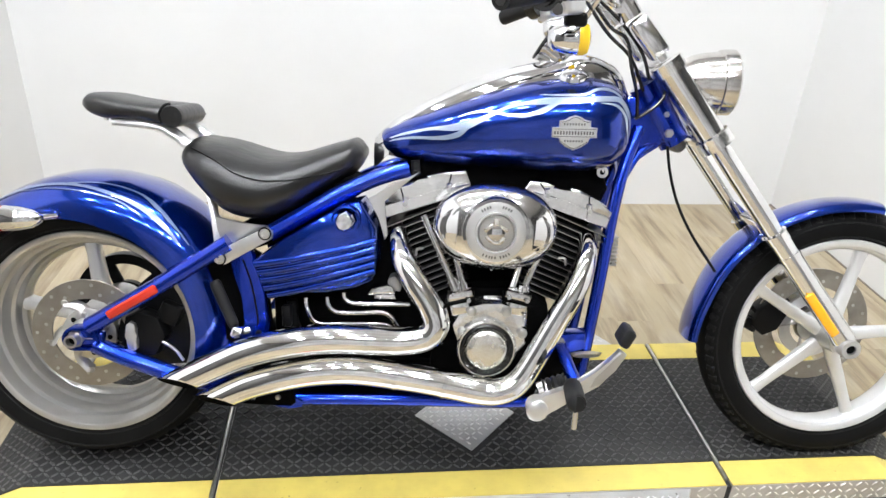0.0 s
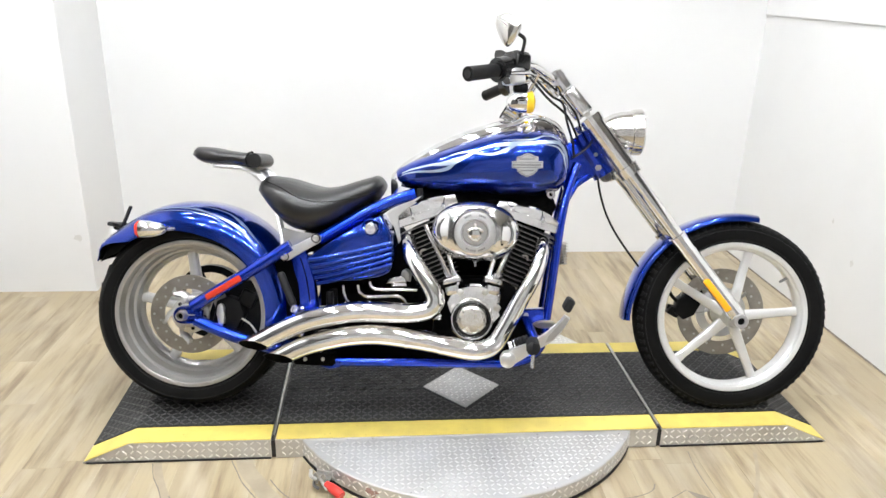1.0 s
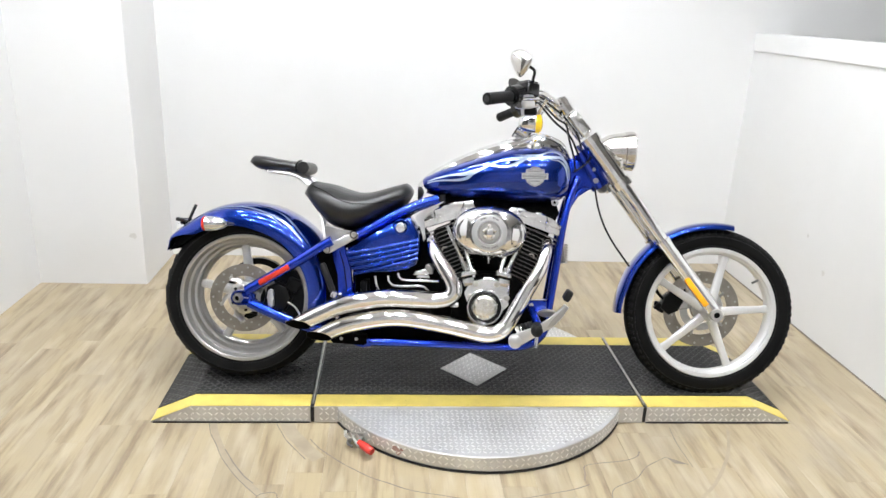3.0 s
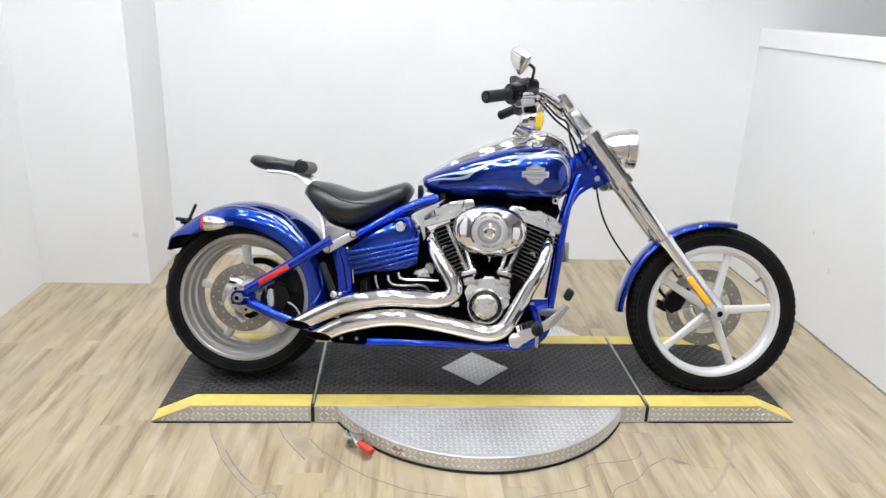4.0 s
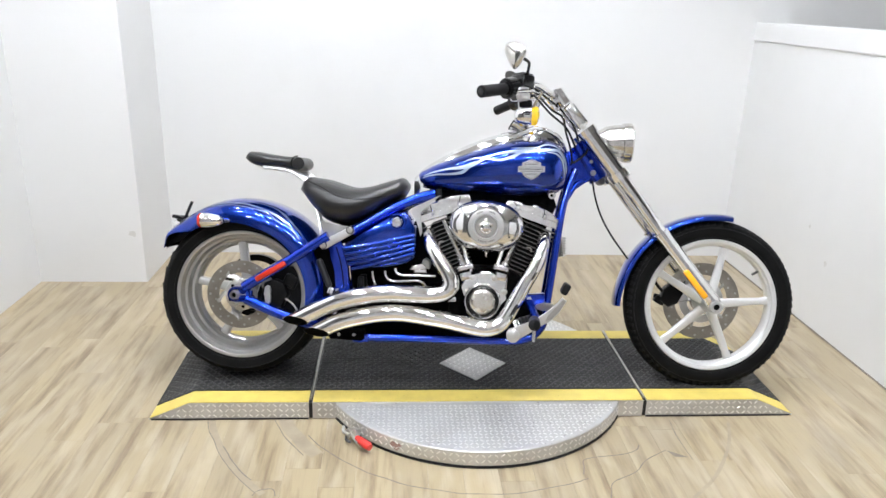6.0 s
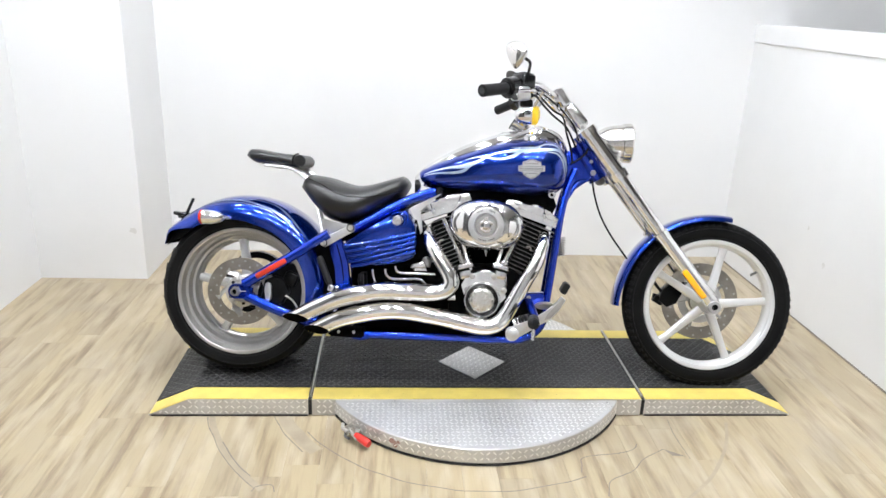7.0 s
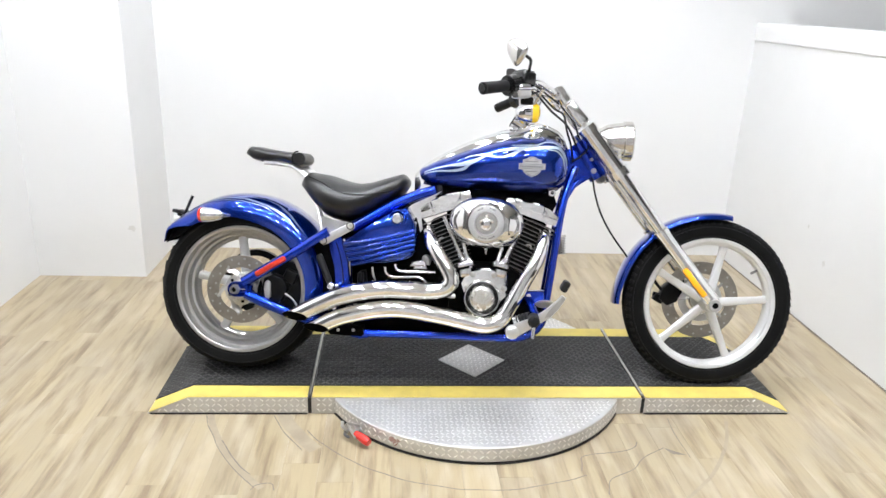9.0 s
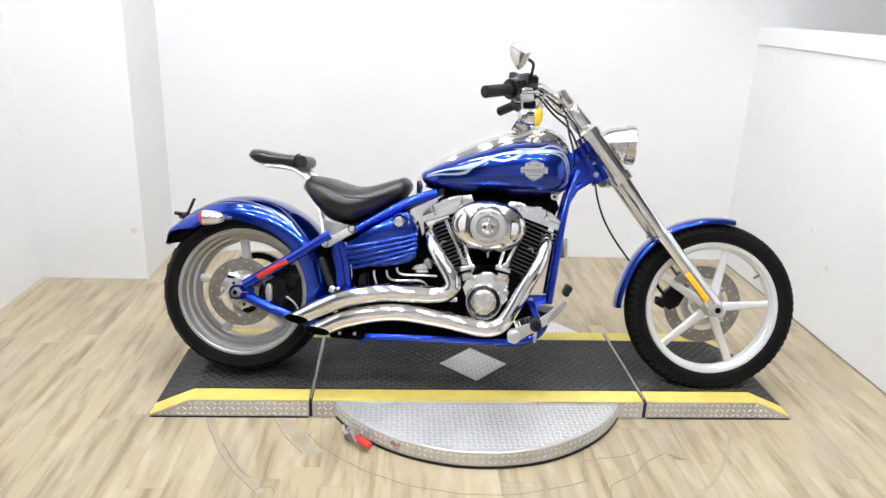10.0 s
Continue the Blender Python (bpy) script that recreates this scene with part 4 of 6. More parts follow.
pill = piece("pillion_pad", "leather", bike, pillion, "small black leather pillion pad on a raised bracket", 60)
piece("pad_roll", "leather", pill, lambda bm: tube(bm, [(0.227, -0.112, 0.809), (0.227, -0.108, 0.809), (0.227, -0.100, 0.809), (0.224, 0.02, 0.811), (0.224, 0.03, 0.811)], [0.012, 0.0205, 0.0235, 0.0235, 0.020], 24))
piece("pad_piping", "black", pill, lambda bm: tube(bm, [(0.203, -0.105, 0.795), (0.200, -0.106, 0.815), (0.210, -0.104, 0.832), (0.223, -0.1, 0.836)], 0.003, 6))
sides("pad_bracket", "aluminium", pill, lambda bm, s: tube(bm, [(0.085, s * 0.072, 0.798), (0.14, s * 0.072, 0.794), (0.190, s * 0.072, 0.786), (0.222, s * 0.072, 0.766), (0.256, s * 0.072, 0.738), (0.29, s * 0.05, 0.715)], 0.0145, 10, flat=0.55), "polished bracket arm")
piece("pad_bolt", "zinc", pill, lambda bm: rod(bm, (0.065, -0.06, 0.808), (0.063, -0.06, 0.797), 0.005, 8))

piece("fuel_tap", "grip", bike, lambda bm: [rod(bm, (0.748, -0.080, 0.722), (0.750, -0.080, 0.692), 0.010, 14), rod(bm, (0.750, -0.074, 0.694), (0.750, -0.098, 0.694), 0.0075, 12)], "black fuel tap under the tank")
piece("tank_mount", "chrome", bike, lambda bm: [lathe(bm, [(0.006, -0.010), (0.013, -0.010), (0.014, -0.008), (0.014, 0.008), (0.006, 0.008), (0.006, -0.010)], pose(1.168, -0.075, 0.703), 20), rod(bm, (1.168, -0.070, 0.716), (1.168, -0.070, 0.735), 0.008, 10)], "chrome eyelet mount under the tank")

# ---- frame
frame_part = sides("frame_side", "frame_blue", bike, lambda bm, s: [
    tube(bm, [(1.255, s * 0.03, 0.80), (1.225, s * 0.05, 0.72), (1.203, s * 0.07, 0.62), (1.180, s * 0.09, 0.45), (1.158, s * 0.10, 0.29), (1.142, s * 0.11, 0.215), (1.09, s * 0.12, 0.172), (1.0, s * 0.12, 0.160), (0.75, s * 0.12, 0.163), (0.45, s * 0.12, 0.164)], 0.0150, 14),
    tube(bm, [(0.735, s * 0.085, 0.705), (0.66, s * 0.09, 0.682), (0.58, s * 0.10, 0.645), (0.50, s * 0.11, 0.600), (0.43, s * 0.12, 0.560)], 0.019, 14),
    prism(bm, [(0.432, 0.152), (0.462, 0.145), (0.495, 0.150), (0.500, 0.168), (0.462, 0.178), (0.438, 0.190)], s * 0.125 - 0.012, s * 0.125 + 0.012, 0.004)], "blue tubular frame loop")
piece("steering_neck", "frame_blue", frame_part, lambda bm: [rod(bm, (1.262, 0, 0.895), (1.345, 0, 0.765), 0.036, 24),
      prism(bm, [(1.215, 0.69), (1.235, 0.70), (1.275, 0.745), (1.33, 0.772), (1.325, 0.80), (1.27, 0.86), (1.225, 0.87), (1.205, 0.80)], -0.028, 0.028, 0.006)])
each("neck_bolt", "zinc", frame_part, [lambda bm: bolt(bm, (1.321, -0.036, 0.788), 0.011), lambda bm: bolt(bm, (1.312, -0.034, 0.83), 0.007)])
piece("frame_brace", "frame_blue", frame_part, lambda bm: tube(bm, [(1.225, -0.045, 0.69), (1.262, -0.03, 0.745), (1.31, -0.015, 0.768)], 0.010, 10))
piece("neck_horn", "dark_steel", frame_part, lambda bm: lathe(bm, [(0, -0.03), (0.013, -0.028), (0.018, -0.01), (0.018, 0.02), (0, 0.02)], pose(1.352, 0.0, 0.760), 24))
reg = piece("voltage_regulator", "dark_steel", frame_part, lambda bm: box(bm, (0.020, 0.07, 0.074), pose(1.206, 0.01, 0.508, 0, -8), 0.003), "finned dark grey voltage regulator")
each("regulator_fin", "steel", reg, [lambda bm, k=k: box(bm, (0.019, 0.076, 0.0030), pose(1.221, 0.008, 0.474 + 0.0095 * k, 0, -8), 0.0008, 1) for k in range(8)])
low = piece("frame_bracket", "soot", frame_part, lambda bm: prism(bm, [(0.338, 0.176), (0.352, 0.160), (0.470, 0.154), (0.482, 0.164), (0.476, 0.194), (0.36, 0.200)], -0.142, -0.06, 0.004), "black bracket at the lower frame corner")
each("bracket_bolt", "zinc", low, [lambda bm, x=x: bolt(bm, (x, -0.142, 0.178), 0.0065, 0.005) for x in (0.385, 0.442)])
# swingarm and rear suspension
def slot_ring(bm, y):
    """The axle carrier: a rounded slot inside a thick rim."""
    rows = []
    for r, d in ((0.0280, 0.012), (0.0280, -0.014), (0.0260, -0.0175), (0.0215, -0.0175), (0.0200, -0.014), (0.0200, 0.012)):
        row = []
        for k in range(36):
            t = 2 * math.pi * k / 36
            row.append(bm.verts.new((0.016 + math.copysign(0.0140, math.cos(t)) + r * math.cos(t), y + d, 0.324 + r * math.sin(t))))
        rows.append(row)
    for p, q in zip(rows, rows[1:] + rows[:1]):
        for k in range(36):
            bm.faces.new((p[k], p[(k + 1) % 36], q[(k + 1) % 36], q[k]))


swing = sides("swingarm", "frame_blue", bike, lambda bm, s: [
    tube(bm, [(0.030, s * 0.150, 0.350), (0.10, s * 0.150, 0.392), (0.20, s * 0.150, 0.452), (0.30, s * 0.150, 0.514), (0.350, s * 0.148, 0.545)], [0.0215, 0.021, 0.0205, 0.0205, 0.021], 16, 5, flat=0.85),
    prism(bm, [(0.010, 0.304), (0.060, 0.310), (0.064, 0.338), (0.010, 0.344)], s * 0.150 - 0.010, s * 0.150 + 0.010, 0.006, 3),
    slot_ring(bm, s * 0.150),
    tube(bm, [(0.040, s * 0.15, 0.306), (0.12, s * 0.15, 0.270), (0.235, s * 0.145, 0.226), (0.33, s * 0.135, 0.20)], 0.0195, 14)], "blue triangular swingarm")
piece("axle_nut", "steel", swing, lambda bm: [lathe(bm, [(0.0100, -0.026), (0.0145, -0.026), (0.0155, -0.021), (0.0155, 0), (0, 0), (0, -0.010), (0.0100, -0.010), (0.0100, -0.026)], Matrix.Translation((0.003, -0.158, 0.324)), 24),
                                               lathe(bm, [(0.0150, -0.008), (0.0190, -0.008), (0.0190, 0.002), (0.0150, 0.002)], Matrix.Translation((0.003, -0.158, 0.324)), 6)])
piece("axle_hollow", "soot", swing, lambda bm: lathe(bm, [(0, -0.0125), (0.0099, -0.0125), (0.0099, -0.009), (0, -0.009)], Matrix.Translation((0.003, -0.158, 0.324)), 20))
piece("axle_plate", "black", swing, lambda bm: box(bm, (0.060, 0.006, 0.040), pose(0.016, -0.152, 0.324), 0.002))
piece("adjuster_bolt", "zinc", swing, lambda bm: rod(bm, (0.014, -0.156, 0.324), (0.040, -0.156, 0.324), 0.0045, 8))
piece("side_reflector", "orange_lens", swing, lambda bm: box(bm, (0.130, 0.012, 0.021), along((0.079, -0.168, 0.379), (0.196, -0.168, 0.447)), 0.007, 3), "long red-orange reflector")
piece("shock_peg", "grip", bike, lambda bm: tube(bm, [(0.313, -0.150, 0.458), (0.317, -0.152, 0.450), (0.330, -0.156, 0.420), (0.354, -0.164, 0.366), (0.357, -0.165, 0.360)], [0.009, 0.0125, 0.0125, 0.0115, 0.009], 16), "folded black passenger foot peg")
piece("peg_bracket", "chrome", bike, lambda bm: [box(bm, (0.026, 0.026, 0.028), pose(0.363, -0.163, 0.345, 0, 24), 0.007, 3), rod(bm, (0.352, -0.160, 0.340), (0.386, -0.150, 0.346), 0.008, 12), rod(bm, (0.366, -0.180, 0.344), (0.366, -0.150, 0.344), 0.006, 10)])
plate = sides("frame_plate", "frame_blue", bike, lambda bm, s: prism(bm, [(0.340, 0.522), (0.388, 0.540), (0.404, 0.50), (0.418, 0.43), (0.428, 0.35), (0.420, 0.318), (0.398, 0.305), (0.352, 0.302), (0.346, 0.318), (0.372, 0.330), (0.380, 0.36), (0.376, 0.42), (0.362, 0.47), (0.345, 0.50)], s * 0.13 - 0.012, s * 0.13 + 0.012, 0.007), "blue cast frame plate")
# black filler that draws the shaded hollow behind the frame plate
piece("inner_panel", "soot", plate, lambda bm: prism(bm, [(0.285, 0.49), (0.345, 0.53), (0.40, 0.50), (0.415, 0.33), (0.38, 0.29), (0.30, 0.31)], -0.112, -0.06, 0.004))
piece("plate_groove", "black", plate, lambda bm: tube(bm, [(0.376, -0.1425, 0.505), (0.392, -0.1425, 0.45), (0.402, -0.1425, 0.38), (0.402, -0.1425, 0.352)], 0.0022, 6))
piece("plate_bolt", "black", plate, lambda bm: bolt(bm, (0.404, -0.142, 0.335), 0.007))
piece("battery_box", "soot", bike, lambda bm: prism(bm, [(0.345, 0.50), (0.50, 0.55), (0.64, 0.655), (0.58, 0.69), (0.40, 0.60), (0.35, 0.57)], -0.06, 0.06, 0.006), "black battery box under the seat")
strut = piece("fender_strut", "aluminium", bike, lambda bm: [prism(bm, [(0.318, 0.505), (0.328, 0.495), (0.342, 0.498), (0.444, 0.556), (0.446, 0.572), (0.434, 0.582), (0.318, 0.524)], -0.160, -0.145, 0.004),
      tube(bm, [(0.322, -0.135, 0.53), (0.318, -0.13, 0.57), (0.306, -0.115, 0.625), (0.290, -0.10, 0.66)], 0.010, 8, flat=0.5),
      prism(bm, [(0.322, 0.525), (0.43, 0.58), (0.38, 0.585), (0.318, 0.60)], -0.135, -0.128, 0.002)], "pale aluminium seat and fender strut")
each("bolt_seat", "soot", strut, [lambda bm, p=p: lathe(bm, [(0, -0.0012), (0.0145, -0.0012), (0.0145, 0.0), (0, 0.0)], Matrix.Translation(p), 20) for p in ((0.331, -0.160, 0.511), (0.431, -0.160, 0.568))])
each("strut_bolt", "zinc", strut, [lambda bm, p=p: lathe(bm, [(0, -0.002), (0.005, -0.0025), (0.0065, -0.0045), (0.0105, -0.0035), (0.0115, -0.001), (0, -0.001)], Matrix.Translation(p), 20) for p in ((0.331, -0.1605, 0.511), (0.431, -0.1605, 0.568))])

# rear brake caliper behind the swingarm
cal = piece("rear_caliper", "black", bike, lambda bm: [prism(bm, [(0.085, 0.300), (0.10, 0.365), (0.135, 0.380), (0.175, 0.365), (0.19, 0.32), (0.165, 0.275), (0.12, 0.262)], -0.135, -0.085, 0.008), box(bm, (0.05, 0.03, 0.05), pose(0.195, -0.11, 0.37, 0, 25), 0.008), prism(bm, [(0.055, 0.30), (0.085, 0.39), (0.15, 0.43), (0.225, 0.42), (0.245, 0.33), (0.225, 0.24), (0.14, 0.235)], -0.098, -0.06, 0.006)], "black rear brake caliper and bracket")
piece("caliper_cover", "aluminium", cal, lambda bm: prism(bm, [(0.108, 0.352), (0.116, 0.358), (0.126, 0.354), (0.130, 0.340), (0.127, 0.325), (0.130, 0.308), (0.128, 0.294), (0.118, 0.288), (0.108, 0.294), (0.105, 0.308), (0.108, 0.325), (0.105, 0.340)], -0.146, -0.132, 0.004), "kidney-shaped silver cover")
piece("brake_hose", "zinc", cal, lambda bm: tube(bm, [(0.138, -0.13, 0.340), (0.142, -0.13, 0.315), (0.17, -0.13, 0.312), (0.205, -0.13, 0.290), (0.225, -0.13, 0.262)], 0.0035, 8))

# ---- exhaust
UP = [(0.715, -0.10, 0.560), (0.728, -0.155, 0.520), (0.755, -0.18, 0.477), (0.795, -0.195, 0.418), (0.808, -0.20, 0.380), (0.788, -0.20, 0.350), (0.734, -0.20, 0.340), (0.659, -0.20, 0.342), (0.579, -0.20, 0.344), (0.501, -0.20, 0.336), (0.401, -0.20, 0.312), (0.322, -0.20, 0.279), (0.237, -0.20, 0.236)]
DN = [(1.142, -0.08, 0.555), (1.137, -0.14, 0.520), (1.116, -0.17, 0.460), (1.069, -0.185, 0.375), (1.024, -0.19, 0.288), (0.994, -0.195, 0.243), (0.956, -0.20, 0.224), (0.908, -0.20, 0.224), (0.802, -0.20, 0.247), (0.698, -0.20, 0.265), (0.620, -0.20, 0.273), (0.543, -0.20, 0.269), (0.466, -0.20, 0.254), (0.387, -0.20, 0.231), (0.315, -0.20, 0.195)]


def pipe(bm, path, radii, r_end):
    p = curve(path, 8)
    n = len(p)
    rings = []
    up = Vector((0, 1, 0))
    for i, q in enumerate(p):
        d = (p[min(i + 1, n - 1)] - p[max(i - 1, 0)]).normalized()
        side = d.cross(up).normalized()
        u2 = side.cross(d)
        r = float(np.interp(i / (n - 1), np.linspace(0, 1, len(radii)), radii))
        slant = max(0.0, 0.050 * (1 - (n - 1 - i) / 6))
        ring = []
        for a in np.arange(24) * 2 * math.pi / 24:
            o = side * math.cos(a) + u2 * math.sin(a)
            ring.append(bm.verts.new(q + r * o + d * slant * (0.70 * o.y + 0.70 * o.z)))
        rings.append(ring)
    for a, b in zip(rings, rings[1:]):
        for k in range(24):
            bm.faces.new((a[k], a[(k + 1) % 24], b[(k + 1) % 24], b[k]))
    inner, d = [], (p[-1] - p[-3]).normalized()
    c = sum((v_.co for v_ in rings[-1]), Vector()) / 24
    for v_ in rings[-1]:
        inner.append(bm.verts.new(c + (v_.co - c) * 0.965))
    deep = [bm.verts.new(p[-5] + (v_.co - c) * 0.8) for v_ in inner]
    for k in range(24):
        bm.faces.new((rings[-1][k], rings[-1][(k + 1) % 24], inner[(k + 1) % 24], inner[k]))
        f = bm.faces.new((inner[k], inner[(k + 1) % 24], deep[(k + 1) % 24], deep[k]))
        f.material_index = 1
    f = bm.faces.new(deep)
    f.material_index = 1


def exhaust(name, path, radii, clamps, label):
    bm = bmesh.new()
    pipe(bm, path, radii, 0.03)
    ob = part(name, smooth(bm, 60), [M["chrome_hot"], M["soot"]], bike, label)
    pts = curve(path, 8)
    for i in clamps:
        d = (pts[i + 1] - pts[i - 1]).normalized()
        r = float(np.interp(i / (len(pts) - 1), np.linspace(0, 1, len(radii)), radii))
        piece("pipe_clamp", "chrome", ob, lambda bm: rod(bm, pts[i] - d * 0.004, pts[i] + d * 0.004, r + 0.0016, 28))
    return ob


exhaust("upper_exhaust", UP, [0.022, 0.027, 0.029, 0.031, 0.032, 0.033, 0.034, 0.033, 0.031], (56,), "curved chrome upper exhaust pipe with slash-cut tip")
exhaust("lower_exhaust", DN, [0.022, 0.026, 0.028, 0.030, 0.031, 0.033, 0.034, 0.033, 0.031], (62, 70), "curved chrome lower exhaust pipe with slash-cut tip")

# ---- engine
# the lower and middle blocks also fill in the dark between parts
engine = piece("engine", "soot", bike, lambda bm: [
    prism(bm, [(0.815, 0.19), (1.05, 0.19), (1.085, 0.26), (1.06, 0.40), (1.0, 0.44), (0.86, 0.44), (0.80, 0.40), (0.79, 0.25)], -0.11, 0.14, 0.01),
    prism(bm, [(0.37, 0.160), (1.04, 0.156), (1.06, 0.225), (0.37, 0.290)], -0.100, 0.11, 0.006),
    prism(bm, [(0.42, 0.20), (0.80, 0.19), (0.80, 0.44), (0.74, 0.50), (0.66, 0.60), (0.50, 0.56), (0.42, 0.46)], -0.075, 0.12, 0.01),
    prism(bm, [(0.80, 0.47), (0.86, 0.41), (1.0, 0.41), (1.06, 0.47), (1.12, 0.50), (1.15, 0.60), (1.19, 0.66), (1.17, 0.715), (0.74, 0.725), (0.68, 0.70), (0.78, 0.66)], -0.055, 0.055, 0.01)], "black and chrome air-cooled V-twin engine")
AX = 22.5


def cylinder(top, lean, low, high, lugs, joints, name, label):
    top = Vector(top)
    m = Matrix.Translation(top) @ pose(0, 0, 0, 0, lean)

    def body(bm):
        box(bm, (0.088, 0.15, 0.20), m @ pose(0, 0, -0.10), 0.02)
    barrel = piece(name, "black", engine, body, label)
    for k in range(13):
        wide = 0.150 if k < 4 else 0.136
        piece("fin", "black", barrel, lambda bm: box(bm, (wide - 0.0012 * k, 0.20 if k < 4 else 0.185, 0.0034), m @ pose(0, 0, -0.006 - 0.0152 * k), 0.0016, 1))
        piece("fin_edge", "steel", barrel, lambda bm: box(bm, (wide - 0.0012 * k - (0.016 if k < 6 else 0.05), 0.002, 0.0013), m @ pose(0, -(0.1005 if k < 4 else 0.093), -0.006 - 0.0152 * k)))

    def rocker(bm):
        prism(bm, low, -0.106, 0.10, 0.003, 1)
        prism(bm, high, -0.100, 0.095, 0.007, 2)
        for x, z in lugs:
            prism(bm, [(x - 0.008, z - 0.018), (x + 0.008, z - 0.018), (x + 0.006, z + 0.016), (x - 0.006, z + 0.016)], -0.107, -0.09, 0.003, 1)
    cover = piece("rocker_cover", "polished", barrel, rocker, "polished chrome rocker cover", 25)
    each("rocker_bolt", "zinc", cover, [lambda bm, q=q: bolt(bm, (q[0], -0.107, q[1]), 0.006, 0.005) for q in lugs])
    each("cover_joint", "soot", cover, [lambda bm, q=q: rod(bm, (q[0], -0.1005, q[1]), (q[2], -0.1005, q[3]), 0.0016, 6) for q in joints])
    return barrel


cylinder((0.748, 0, 0.606), -AX,
         [(0.677, 0.592), (0.862, 0.653), (0.872, 0.676), (0.80, 0.660), (0.670, 0.619)],
         [(0.666, 0.618), (0.667, 0.642), (0.716, 0.664), (0.744, 0.679), (0.752, 0.673), (0.768, 0.677), (0.774, 0.691), (0.811, 0.697), (0.862, 0.704), (0.878, 0.668), (0.80, 0.652)],
         [(0.729, 0.628), (0.826, 0.660)], [(0.669, 0.621, 0.726, 0.634), (0.732, 0.637, 0.822, 0.664), (0.822, 0.664, 0.830, 0.695), (0.724, 0.640, 0.718, 0.662)], "rear_cylinder", "black finned rear cylinder")
cylinder((1.120, 0, 0.592), AX,
         [(1.184, 0.578), (1.192, 0.602), (1.08, 0.642), (0.99, 0.666), (0.984, 0.650), (1.08, 0.615)],
         [(1.197, 0.614), (1.163, 0.640), (1.121, 0.664), (1.097, 0.669), (1.090, 0.655), (1.070, 0.658), (1.062, 0.673), (1.043, 0.681), (1.006, 0.683), (0.990, 0.664), (1.02, 0.650), (1.10, 0.624), (1.189, 0.595)],
         [(1.142, 0.618), (1.045, 0.652)], [(1.190, 0.600, 1.146, 0.616), (1.138, 0.620, 1.050, 0.650), (1.142, 0.630, 1.140, 0.650), (1.045, 0.655, 1.028, 0.679)], "front_cylinder", "black finned front cylinder")
each("fin_clip", "zinc", engine, [lambda bm, q=q: tube(bm, [(q[0] - q[2] * 0.014, -0.108, q[1] + 0.004), (q[0], -0.112, q[1] + 0.003), (q[0] + q[2] * 0.003, -0.112, q[1] - 0.012)], 0.0030, 8) for q in ((1.093, 0.506, 1), (0.757, 0.524, -1))], "small bent steel clip")
piece("coil_bracket", "aluminium", engine, lambda bm: prism(bm, [(0.648, 0.640), (0.70, 0.672), (0.76, 0.70), (0.705, 0.655), (0.682, 0.635), (0.692, 0.56), (0.684, 0.548), (0.672, 0.60)], -0.118, -0.112, 0.002), "pale heat-shield bracket")
for a, b in (((0.846, 0.452), (0.772, 0.608)), ((0.866, 0.448), (0.834, 0.56)), ((0.970, 0.440), (0.996, 0.53)), ((0.990, 0.434), (1.048, 0.56))):
    piece("pushrod_tube", "chrome", engine, lambda bm: [rod(bm, (a[0], -0.165, a[1]), (b[0], -0.132, b[1]), 0.0085, 14),
          rod(bm, (a[0], -0.165, a[1]), (a[0] + (b[0] - a[0]) * 0.12, -0.161, a[1] + (b[1] - a[1]) * 0.12), 0.0125, 14)])
for x, t in ((0.858, -14), (0.986, 14)):
    piece("lifter_block", "chrome", engine, lambda bm: [box(bm, (0.060, 0.06, 0.022), pose(x, -0.155, 0.438, 0, t), 0.006), box(bm, (0.046, 0.05, 0.04), pose(x, -0.15, 0.412, 0, t), 0.008),
          [bolt(bm, (x + dx, -0.187, 0.436 - dx * 0.2), 0.006) for dx in (-0.02, 0.02)]])
    each("tube_cup", "chrome", engine, [lambda bm, dx=dx: lathe(bm, [(0, -0.006), (0.0135, -0.006), (0.0135, 0.003), (0.011, 0.007), (0, 0.009)], pose(x + dx, -0.163, 0.452 - dx * 0.2 * (1 if x < 0.92 else -1), 90, 0, 0), 18) for dx in (-0.012, 0.014)])
    piece("lifter_gasket", "soot", engine, lambda bm: box(bm, (0.066, 0.066, 0.007), pose(x, -0.156, 0.4265, 0, t), 0.002))
# gear case cover and its round inspection cover
case = piece("gear_cover", "polished", engine, lambda bm: [prism(bm, [(0.852, 0.300), (0.858, 0.37), (0.845, 0.405), (0.868, 0.425), (0.91, 0.405), (0.955, 0.405), (0.985, 0.425), (1.010, 0.41), (1.012, 0.365), (0.995, 0.33), (0.985, 0.285), (0.955, 0.252), (0.92, 0.242), (0.88, 0.252), (0.858, 0.275)], -0.172, -0.11, 0.014, 4),
      lathe(bm, [(0.063, -0.188), (0.067, -0.184), (0.068, -0.165), (0.061, -0.165), (0.061, -0.188), (0.063, -0.188)], pose(0.921, 0, 0.317), 48)], "polished chrome gear case cover")
derby = piece("timer_cover", "brushed", case, lambda bm: lathe(bm, [(0, -0.197), (0.012, -0.1975), (0.032, -0.196), (0.042, -0.194), (0.046, -0.190), (0.0475, -0.180), (0, -0.180)], pose(0.921, 0, 0.317), 48), "round brushed inspection cover")
piece("cover_ring", "black_gloss", case, lambda bm: lathe(bm, [(0.0485, -0.182), (0.054, -0.187), (0.0605, -0.184), (0.0605, -0.160), (0.0485, -0.160)], pose(0.921, 0, 0.317), 48))
